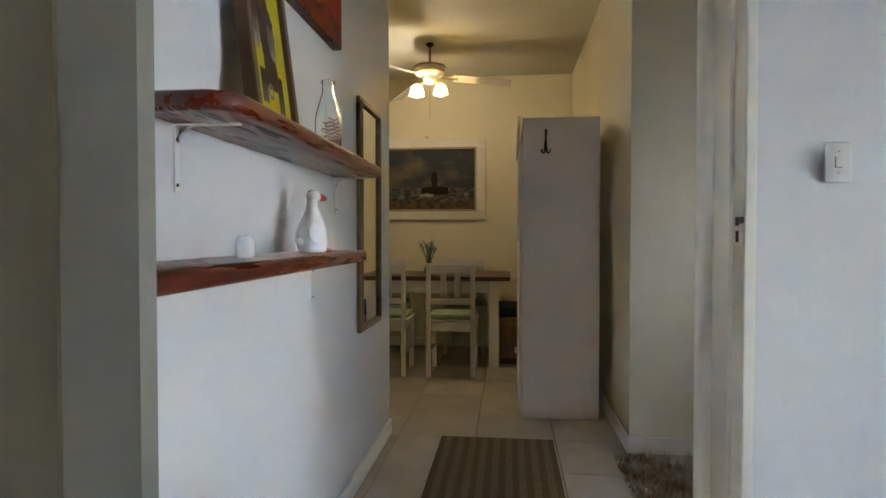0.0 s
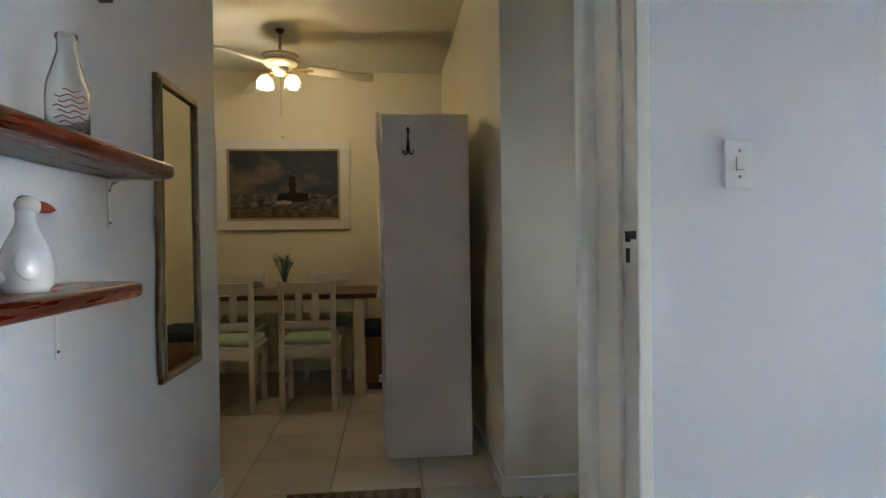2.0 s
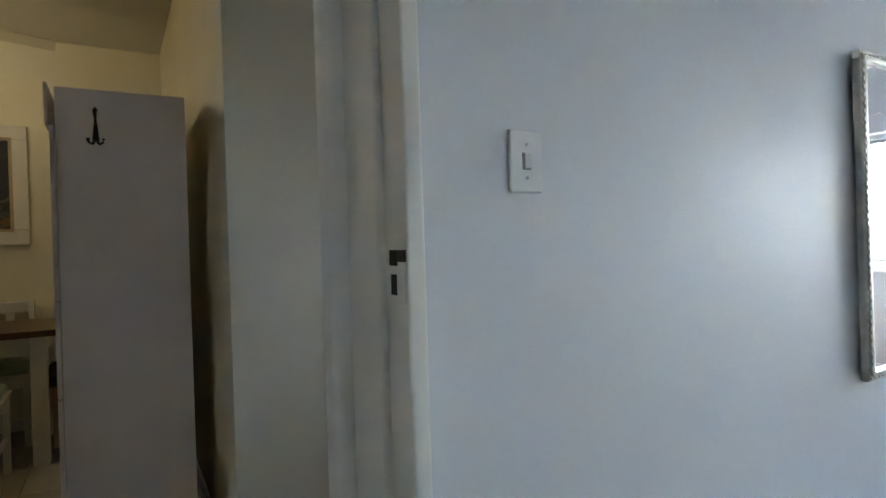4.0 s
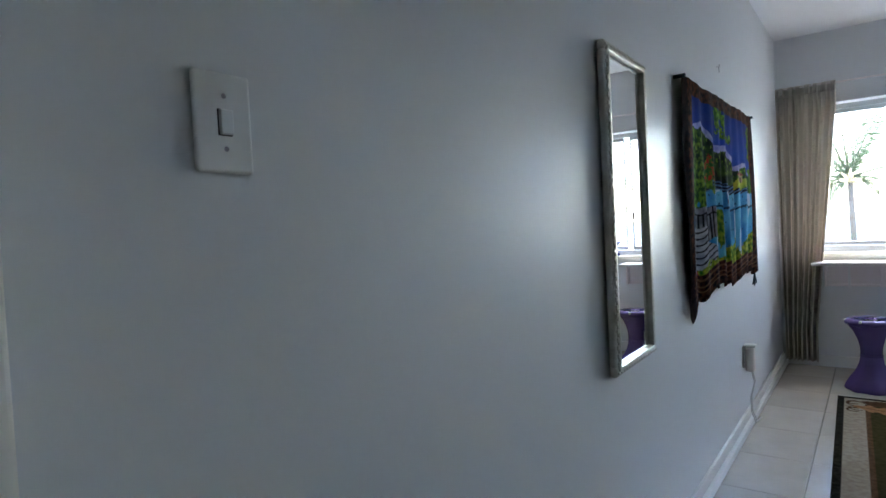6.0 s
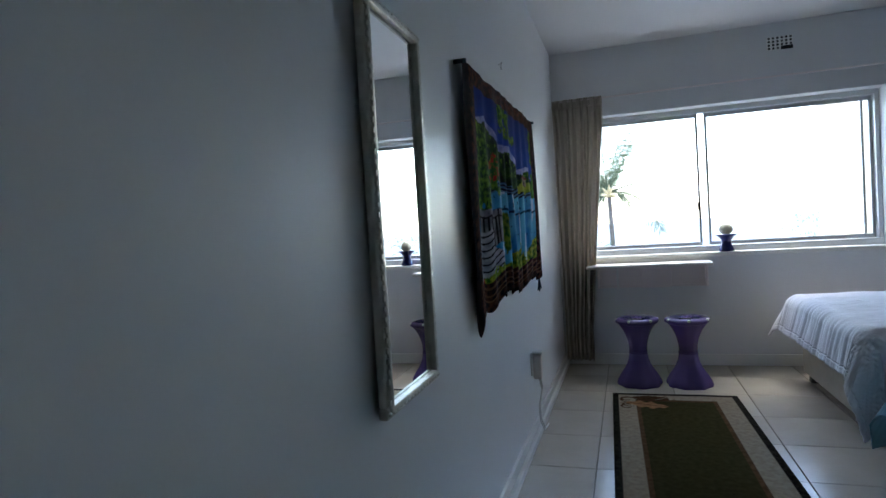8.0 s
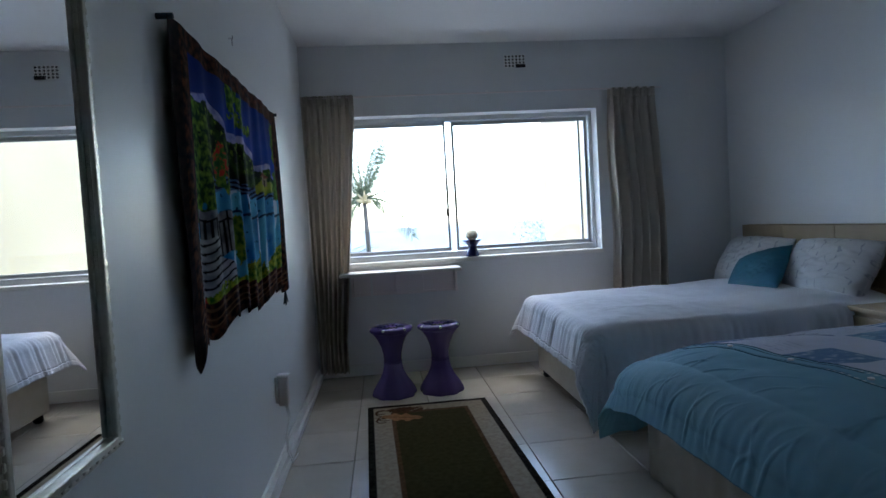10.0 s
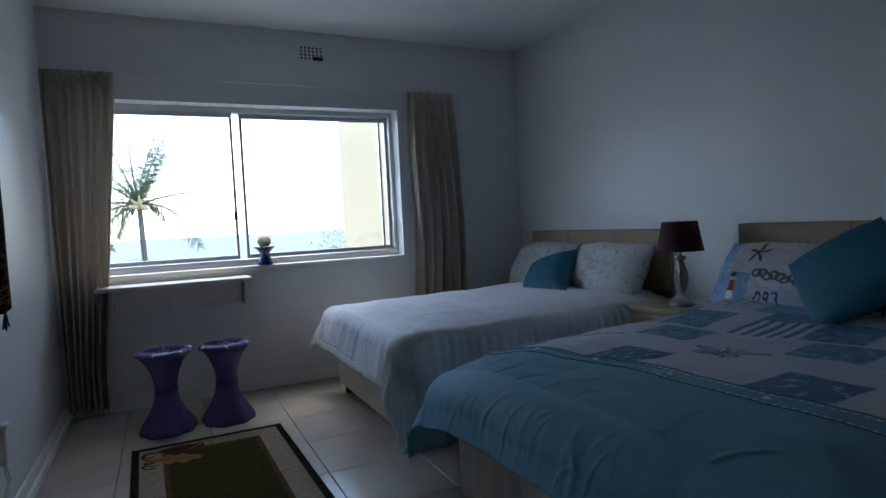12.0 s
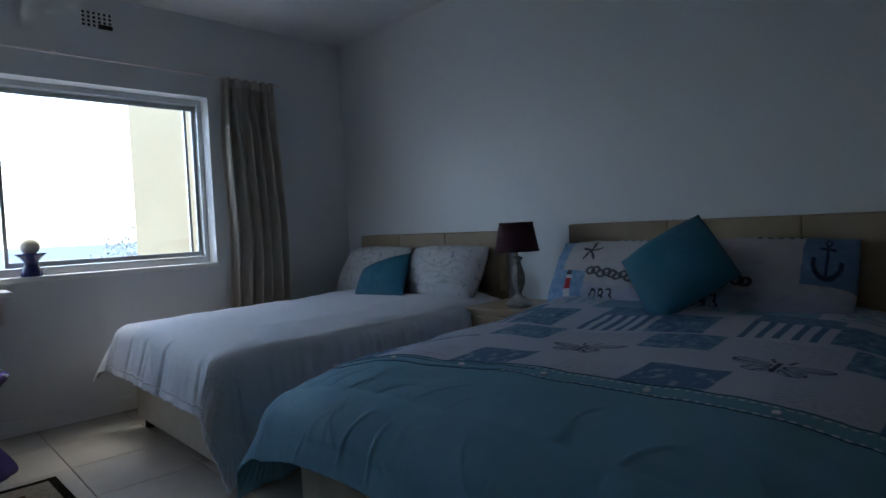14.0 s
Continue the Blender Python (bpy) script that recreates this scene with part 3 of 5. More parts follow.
# ---- batik wall hanging ----
def batik_colour(u, v):
    """u from the near edge, v down from the top."""
    n1, n2, n3 = fbm(u * 5, v * 5, 1), fbm(u * 24, v * 17, 5), fbm(u * 60, v * 44, 9)
    if u < 0.095 or u > 0.945 or v < 0.068 or v > 0.875:
        c = mixc((0.020, 0.008, 0.010), (0.15, 0.055, 0.028), 0.40 + 1.0 * n3)
        if v > 0.875 and (abs(v - 0.90) < 0.004 or abs(v - 0.93) < 0.004 or abs(v - 0.955) < 0.004):
            c = (0.20, 0.10, 0.05)
        if u < 0.05 or u > 0.975:
            c = mixc((0.020, 0.013, 0.020), (0.055, 0.030, 0.032), 0.5 + n3)
        return c
    light, dark = (0.20, 0.36, 0.04), (0.008, 0.035, 0.010)
    # sky, snow ridge, forest
    c = mixc((0.006, 0.024, 0.19), (0.016, 0.078, 0.37), v / 0.3 + 0.35 * n1)
    ridge = 0.20 + 0.27 * max(0.0, u - 0.12) + 0.025 * math.sin(u * 22) + 0.02 * n1
    if ridge - 0.026 - 0.02 * n1 < v < ridge + 0.012:
        c = mixc((0.22, 0.26, 0.58), (0.50, 0.52, 0.74), 0.4 + n2)
    if v >= ridge + 0.012 * n2:
        c = mixc(dark, (0.065, 0.15, 0.025), 0.35 + 1.2 * n2)
        if n3 > 0.42 and n1 > -0.1:
            c = light
    # lake with reflections
    shore = 0.475 + 0.012 * n1
    if v > shore - 0.02:
        wave = math.sin((v + 0.008 * math.sin(u * 50 + 4 * n1)) * 330)
        c = (0.010, 0.020, 0.030) if wave > -0.1 else (0.10, 0.22, 0.34)
    if v > shore + 0.03:
        c = mixc((0.02, 0.21, 0.46), (0.16, 0.52, 0.70), 0.5 + 0.4 * math.sin(u * 40 + 3 * n1) + 0.3 * nz(u * 26, v * 5, 3))
        if nz(u * 17, v * 3.5, 12) > 0.22:
            c = mixc(c, (0.62, 0.74, 0.80), 0.75)
        if abs(v - 0.585 - 0.006 * n2) < 0.006:
            c = (0.012, 0.07, 0.12)
        if n3 > 0.62:
            c = (0.02, 0.08, 0.13)
    # yellow-green bank with a small house
    if ((u - 0.74) / 0.10) ** 2 + ((v - 0.45) / 0.035) ** 2 < 1 + 0.8 * n2:
        c = mixc((0.18, 0.30, 0.03), (0.45, 0.48, 0.06), 0.5 + n2)
    hx, hy = abs(u - 0.72) / 0.055, (v - 0.365) / 0.075
    if 0 < hy < 1 and hx < 1:
        if hy < 0.45 and hx < 0.25 + 1.6 * hy:
            c = (0.30, 0.12, 0.06) if int(hy * 14) % 2 else (0.16, 0.06, 0.035)
        elif hy >= 0.45 and hx < 0.72:
            c = (0.05, 0.03, 0.03) if abs(hx - 0.4) < 0.14 and hy > 0.55 else (0.42, 0.33, 0.20)
    # hanging foliage and trees
    for cu, cv, ru, rv in ((0.42, 0.13, 0.085, 0.09), (0.50, 0.19, 0.05, 0.05), (0.91, 0.20, 0.06, 0.15), (0.89, 0.40, 0.055, 0.10)):
        if ((u - cu) / ru) ** 2 + ((v - cv) / rv) ** 2 < 0.75 + 1.5 * n2:
            c = mixc((0.02, 0.09, 0.015), light, 0.4 + 1.1 * n3)
    if u < 0.20 + 0.03 * n2 and 0.20 + 0.5 * (u - 0.1) < v < 0.60 and n2 > -0.45:
        c = mixc((0.012, 0.06, 0.012), light, 0.38 + 1.2 * n3)
    if ((u - 0.265) / 0.055) ** 2 + ((v - 0.42) / 0.10) ** 2 < 0.8 + 1.2 * n2:
        c = mixc((0.03, 0.12, 0.02), light, 0.45 + n3)
        if n3 > 0.12 and v < 0.45:
            c = (0.50, 0.07, 0.03)
    # stone balustrade and stairs
    if 0.10 < u < 0.34 and 0.565 + 0.10 * (u - 0.1) < v < 0.74:
        top = 0.565 + 0.10 * (u - 0.1)
        post = (0.27 < u < 0.325) or ((u * 46) % 1 < 0.55) or v < top + 0.03
        c = mixc((0.13, 0.14, 0.16), (0.34, 0.36, 0.38), 0.45 + n2) if post else (0.015, 0.018, 0.02)
        if abs(u - 0.272) < 0.004 or abs(v - top - 0.032) < 0.004:
            c = (0.01, 0.01, 0.012)
    if ((u - 0.365) / 0.035) ** 2 + ((v - 0.70) / 0.11) ** 2 < 0.9 + n2:
        c = mixc((0.04, 0.14, 0.02), (0.26, 0.38, 0.04), 0.45 + n3)
    if v > 0.66 and u < 0.16 + 0.95 * (v - 0.66) and v < 0.86:
        st = ((v - 0.66 + 0.10 * u) * 34) % 1
        c = (0.012, 0.013, 0.015) if st < 0.28 else mixc((0.26, 0.28, 0.32), (0.46, 0.47, 0.50), 0.45 + n2)
    # bushes along the bottom
    bush = 0.815 + 0.035 * math.sin(u * 17 + 2) + 0.05 * n2 - (0.05 if u > 0.7 else 0.0)
    if v > bush and u > 0.42 or v > 0.845 + 0.03 * n2:
        c = mixc((0.05, 0.16, 0.02), (0.45, 0.50, 0.05), 0.42 + 1.0 * n3)
        if n2 > 0.38 and (u < 0.25 or u > 0.6):
            c = (0.50, 0.08, 0.04)
    return c


def batik_place(u, v):
    x = 2.237 + 1.495 * u + 0.045 * v
    top = 1.704 + 0.030 * u + 0.002 * math.sin(u * 19)
    bot = 0.84 - 0.012 * math.sin(u * 14) - 0.010 * math.sin(u * 62) + (-0.02 if u < 0.1 else 0.0) - 0.055 * max(0.0, 1 - abs(u - 0.025) / 0.035)
    fold = (0.015 * math.sin(u * 62 + 2.5 * nz(u * 4, v * 1.2)) * (0.7 + 0.8 * nz(u * 6, 0.5, 7)) + 0.016 * nz(u * 7, v * 1.2, 4)) * min(1, 0.22 + v * 1.3)
    return (x - 0.03 * math.sin(v * 3.1) * (0.5 - u), -0.030 + fold, top + (bot - top) * v)


def batik_deep(u, v):
    return tuple(0.9 * c ** 1.18 for c in batik_colour(u, v))


hang = thing("wall_hanging", "batik cloth hanging with a lake landscape and brown border", "wall hanging")
sheet("cloth", 420, 270, batik_place, batik_deep, "batik", 0.0015, hang)
for u in (0.0, 1.0):
    x = 2.237 + 1.495 * u
    part("loop", tube([(x + 0.008, 0, 1.700 + 0.030 * u), (x + 0.008, -0.042, 1.700 + 0.030 * u)], 0.008, 10), "dark_teal_cloth", hang, "dark knotted hanging loop")
    if u == 0.0:
        continue
    tas = bmesh.new()
    rt = random.Random(3)
    for i in range(6):
        xx = x + (0.02 if u == 0 else -0.02) + rt.uniform(-0.012, 0.012)
        add_tube(tas, [(xx, -0.03, 0.83), (xx + rt.uniform(-0.005, 0.005), -0.03 + rt.uniform(-0.01, 0.01), 0.76 + rt.uniform(-0.01, 0.015))], 0.003, 4)
    part("tassel", tas, "dark_teal_cloth", hang, "dark fringe at the lower corner")


# ---- bedroom rug ----
def rug_colour(u, v):
    w, h = u * 2.0, v * 0.735
    d = min(w, 2.0 - w, h, 0.735 - h)
    n = fbm(w * 40, h * 40, 8)
    if d < 0.035:
        return mixc((0.012, 0.011, 0.009), (0.03, 0.026, 0.02), 0.5 + n)
    if d < 0.135:
        c = mixc((0.34, 0.29, 0.22), (0.27, 0.22, 0.16), 0.5 + n)
    elif d < 0.16:
        c = mixc((0.075, 0.042, 0.022), (0.12, 0.066, 0.036), 0.5 + n)
    else:
        c = mixc((0.036, 0.032, 0.013), (0.055, 0.047, 0.022), 0.5 + 0.8 * n)
    a, b = 2.0 - w, h
    for ca, cb, r in ((0.12, 0.085, 0.035), (0.145, 0.10, 0.05), (0.235, 0.10, 0.04), (0.27, 0.085, 0.035)):
        if abs(math.hypot(a - ca, b - cb) - r) < 0.006 and b < cb + 0.02:
            c = (0.07, 0.035, 0.018)
    if ((a - 0.105) / 0.055) ** 2 + ((b - 0.23) / 0.115) ** 2 < 1 + 0.6 * n:
        c = mixc((0.055, 0.028, 0.015), (0.09, 0.045, 0.025), 0.5 + n)
    if abs(a - 0.055 - 0.10 * math.sin(b * 9)) < 0.004 and 0.25 < b < 0.5:
        c = (0.26, 0.21, 0.15)
    leaf = a - 0.235 - 0.28 * (b - 0.20)
    if abs(leaf) < 0.062 * max(0.0, 1 - ((b - 0.195) / 0.125) ** 2) * (1 + 0.25 * math.sin(b * 90)):
        c = mixc((0.24, 0.115, 0.055), (0.34, 0.18, 0.09), 0.5 + n)
        if abs(leaf) < 0.006:
            c = (0.14, 0.07, 0.035)
    if abs(leaf - 0.02) < 0.004 and 0.04 < b < 0.10:
        c = (0.12, 0.06, 0.03)
    return c


rug = sheet("rug", 400, 160, lambda u, v: (2.255 + 2.0 * u, -0.388 - 0.735 * v - 0.052 * (1 - u), 0.010 + 0.0015 * nz(u * 12, v * 5)), rug_colour, "pile", 0.012)
tagged(rug, "brown rug with cream border lying on the tiles", "rug")


# ---- purple stools ----
def stool(name, at, turn, label):
    t = thing(name, label, "stool", at, turn, "purple stools under the shelf")
    t.scale = (1.0, 1.0, 0.95)
    prof = [(0.143, 0.0), (0.146, 0.012), (0.140, 0.035), (0.120, 0.075), (0.088, 0.125), (0.067, 0.18), (0.058, 0.235), (0.060, 0.29), (0.072, 0.345), (0.094, 0.40), (0.118, 0.437), (0.122, 0.442)]
    flute = lambda a, r, z: r * (1 + 0.035 * math.cos(8 * a) * (0.4 + abs(z - 0.24) * 3))
    part("base", lathe([(r, z) for r, z in prof if z <= 0.24], (0, 0, 0), 64, flute), "purple", t)
    part("upper_body", lathe([(r + (0.0006 if z < 0.24 else 0), z) for r, z in prof if z >= 0.23], (0, 0, 0), 64, flute), "purple", t)
    part("seam", lathe([(0.0615, 0.228), (0.063, 0.234), (0.0615, 0.240)], (0, 0, 0), 48, flute), "purple", t)
    scal = lambda a, r, z: r * (1 + 0.055 * abs(math.cos(6 * a)) - 0.02)
    part("seat", lathe([(0.112, 0.442), (0.134, 0.450), (0.141, 0.462), (0.138, 0.476), (0.122, 0.484), (0.06, 0.480), (0.02, 0.478), (0.0, 0.478)], (0, 0, 0), 72, scal), "purple", t, "scalloped round seat")
    # white blocks set into the seat rim as its highlights
    for i in range(6):
        a = math.pi / 6 + i * math.pi / 3
        part("rim_highlight", box(0.112, 0.1475, -0.008, 0.008, 0.468, 0.482, 0.003, 1), "plastic", t, "white block for a highlight on the rim").matrix_basis = pose(0, 0, 0, 0, 0, math.degrees(a))
    for i in range(10):
        slot = box(0.040, 0.108, -0.0065, 0.0065, 0.4795, 0.4875, 0.003, 1)
        part("slot", slot, "blue_glaze", t, "dark petal-shaped slot").matrix_basis = pose(0, 0, 0, 0, 0, 36 * i + 12)
    return t


stool("stool", (4.552, -0.562, 0), 8, "purple waisted plastic stool with a scalloped seat")
stool("stool", (4.552, -0.882, 0), 30, "purple waisted plastic stool beside its twin")

# ---- shelf desk ----
desk = thing("wall_desk", "narrow white wall-hung desk shelf below the window", "desk")
part("top", box(4.87, XW, -1.105, -0.22, 0.776, 0.800, 0.004), "white_wood", desk)
part("back_board", box(5.055, XW - 0.001, -1.07, -0.30, 0.615, 0.776, 0.003), "cabinet", desk)
for y in (-1.075, -0.30):
    part("end_board", box(5.00, 5.0545, y - 0.009, y + 0.009, 0.615, 0.776, 0.003), "cabinet", desk, "pale end board under the top")
part("middle_panel", box(5.03, 5.0545, -0.83, -0.62, 0.612, 0.776, 0.003), "cabinet", desk, "paler middle panel")
part("shelf_board", box(5.04, 5.0545, -1.066, -0.83, 0.615, 0.632, 0.003), "cabinet", desk)
part("shelf_board", box(5.04, 5.0545, -0.62, -0.309, 0.615, 0.632, 0.003), "cabinet", desk)
part("strut", box(4.955, 4.967, -0.45, -0.435, 0.612, 0.776, 0.002), "plastic", desk, "slim white upright strip")

# ---- candle ----
holder = thing("candle_holder", "cobalt blue waisted candle holder on the sill", "candle holder", (5.165, -1.238, Z0))
holder.scale = (1.28, 1.28, 1.0)
part("body", lathe([(0.040, 0), (0.042, 0.008), (0.036, 0.03), (0.026, 0.062), (0.028, 0.085), (0.045, 0.11), (0.058, 0.122), (0.060, 0.128), (0.03, 0.130), (0.0, 0.130)], (0, 0, 0), 40), "blue_glaze", holder)
candle = thing("candle", "round cream ball candle in the blue holder", "candle", (5.165, -1.238, Z0 + 0.126))
candle.scale = (1.3, 1.3, 1.18)
part("ball", lathe([(0.0, 0.0)] + [(0.037 * math.sin(math.pi * k / 14), 0.034 - 0.037 * math.cos(math.pi * k / 14)) for k in range(1, 14)] + [(0.0, 0.071)], (0, 0, 0), 32), "wax", candle)
part("wick", tube([(0, 0, 0.068), (0.002, 0, 0.078)], 0.0015, 5), "black", candle)


# ---- beds ----
def crease_lines(seed, n, s0, s1, t0, t1):
    """Random straight creases: start, direction, length, height and width of each."""
    rnd = random.Random(seed)
    made = []
    for _ in range(n):
        a = math.radians(rnd.choice((-1, 1, 1)) * rnd.uniform(8, 38))
        made.append((rnd.uniform(s0, s1), rnd.uniform(t0, t1), math.sin(a), math.cos(a), rnd.uniform(0.12, 0.34), rnd.uniform(0.002, 0.0055), rnd.uniform(0.0045, 0.0065)))
    return made


def crease_height(lines, s, t):
    h = 0.0
    for ls, lt, ds, dt, ln, ht, wd in lines:
        along = (s - ls) * ds + (t - lt) * dt
        if 0 < along < ln:
            off = (s - ls) * dt - (t - lt) * ds - 0.03 * math.sin(along / ln * 3.1)
            if abs(off) < 4 * wd:
                h += ht * math.sin(math.pi * along / ln) * math.exp(-(off / wd) ** 2)
    return h


def duvet_place(x0, x1, yh, yf, top, over_l, over_r, over_f, seed, r=0.09, gather=0.004, lines=(), hump=0.0, sag=0.05, drop=0.0, billow=0.020):
    """Cloth over a mattress: flat on top with soft lumps, rolled over the edges, hanging with folds, pointed at the foot corners."""
    wid, L = x1 - x0, abs(yh - yf)

    def place(u, v):
        s, t = -over_l + u * (wid + over_l + over_r), v * (L + over_f)
        a = -s if s < 0 else (s - wid if s > wid else 0.0)
        sx = -1 if s < 0 else 1
        b = t - L if t > L else 0.0
        bx, by = min(max(s, 0), wid), min(t, L)
        m = math.hypot(a, b)
        z = top + 0.014 * fbm(bx * 2.0, by * 2.0, seed)
        rise = min(1.0, max(0.0, (0.85 - by) / 0.60))
        z += hump * rise * rise * (3 - 2 * rise) * min(1.0, 0.5 + 4 * min(bx, wid - bx))
        edge = min(bx, wid - bx, max(L - by, 0))
        if edge < 0.30:
            z -= sag * (1 - edge / 0.30) ** 2
        near = max(0.0, 1 - math.hypot(min(bx, wid - bx), max(L - by, 0)) / 0.42)
        z -= drop * near * near
        swell = crease_height(lines, s, t)
        if m > 0:
            dx, dy = sx * a / m, b / m
            roll = min(m, r * 1.45)
            out = r * math.sin(roll / r)
            down = r * (1 - math.cos(roll / r))
            rest = m - roll
            along = by * (1 - dy) + bx * dy + 0.5 * math.atan2(a, b + 1e-6)
            warp = along * 120 + 7.0 * nz(along * 3, rest, seed)
            pleat = math.sin(warp) * (0.5 + 0.8 * nz(along * 9, 0, seed + 3)) + 0.5 * math.sin(warp * 0.43 + 1)
            corner = min(a, b) / (m + 1e-6)
            if rest > 0:
                soft = nz(along * 4, rest * 2, seed + 5)
                out += rest * (0.10 + 0.16 * dy + 0.42 * corner) + billow * soft * min(1, rest / 0.12)
                down += rest * (0.97 - 0.20 * corner)
            out += gather * pleat * min(1, m / 0.12) + swell
            bx, by, z = bx + dx * out, by + dy * out, z - down
        else:
            z += swell
        z += 0.004 * nz(s * 6, t * 6, seed + 4) + 0.002 * nz(s * 20, t * 17, seed + 6)
        return (x0 + bx, yh + by, z)

    return place


def bed(name, label, x0, x1, yh, yf, base_mat):
    t = thing(name, label, "bed")
    part("base", box(x0, x1, yf, yh, 0.055, 0.36, 0.018, 3), base_mat, t, "cloth-covered bed base")
    part("mattress", box(x0 + 0.01, x1 - 0.01, yf - 0.01, yh, 0.36, 0.50, 0.06, 4), "sheet", t)
    for x in (x0 + 0.06, x1 - 0.06):
        for y in (yf - 0.05, yh + 0.1):
            part("foot", lathe([(0.022, 0), (0.03, 0.01), (0.03, 0.055)], (x, y, 0), 16), "rubber", t, "black castor foot")
    return t


def headboard(name, label, x0, x1, z0, z1, n):
    t = thing(name, label, "headboard")
    part("frame", box(x0, x1, YH + 0.002, YH + 0.03, 0.3, z1, 0.006), "oak", t)
    w = (x1 - x0) / n
    for i in range(n):
        part("padded_panel", box(x0 + i * w + 0.001, x0 + (i + 1) * w - 0.001, YH + 0.03, YH + 0.075, z0, z1 - 0.002, 0.006, 2), "headboard", t)
    return t


def valance(x0, x1, y0, y1, z0, z1, parent):
    """A softly gathered cloth skirt round three sides of a bed base."""
    def place(u, v):
        side, foot = y1 - y0, x1 - x0
        d = u * (2 * side + foot)
        w = 0.006 * math.sin(d * 55 + 3 * nz(d * 3, 0)) * (0.3 + 0.7 * v) + 0.006 * nz(d * 7, v, 2)
        z = z1 + (z0 - z1) * v
        if d < side:
            return (x0 - 0.006 - w, y0 + d, z)
        if d < side + foot:
            return (x0 + d - side, y1 + 0.006 + w, z)
        return (x1 + 0.006 + w, y1 - (d - side - foot), z)
    sheet("valance", 300, 8, place, None, "bed_base", 0.003, parent, "ivory gathered bed skirt")


headboard("headboard", "tan padded headboard of the single bed", 3.49, 4.862, 0.62, 0.985, 3)
headboard("headboard", "tan padded headboard of the double bed", 1.35, 3.00, 0.62, 1.008, 3)
bed("single_bed", "ivory-based bed made up with pale grey bedding", 3.50, 4.72, YH + 0.08, -1.60, "bed_base")
bed("double_bed", "ivory-based double bed with a teal patchwork duvet", 1.50, 3.01, YH + 0.08, -1.62, "bed_base")
valance(1.50, 3.01, YH + 0.10, -1.62, 0.008, 0.45, bpy.data.objects["double_bed"])

def made_duvet(label, place, seam, nu, nv, colour, mats, names):
    """A duvet thing: main panel, foot border and the corded seam between them."""
    t = thing("duvet", label, "duvet")
    k = int(nv * seam)
    cut = k / nv
    for name, lo, hi, n, mat in ((names[0], 0.0, cut, k, mats[0]), (names[1], cut, 1.0, nv - k, mats[1])):
        sheet(name, nu, n, lambda u, v, a=lo, b=hi: place(u, a + (b - a) * v), (lambda u, v, a=lo, b=hi: colour(u, a + (b - a) * v)) if colour else None, mat, 0.010, t)
    for off in names[2]:
        cord = [Vector(place(0.02 + 0.96 * q / 120, cut + off)) + Vector((0, 0, 0.006)) for q in range(121)]
        part("seam_cord", tube(cord, 0.0016, 5), mats[2], t, "stitched cord along the seam")
    return t


made_duvet("pale grey cotton duvet hanging over the bed edges", duvet_place(3.50, 4.72, YH + 0.12, -1.60, 0.598, 0.50, 0.27, 0.29, 3.0, 0.085, 0.0065, crease_lines(4, 20, -0.3, 1.2, 1.2, 1.75), 0.02, 0.022), 0.985, 260, 220, None, ("duvet_grey", "duvet_grey", "duvet_grey"), ("main_panel", "hem", ()))


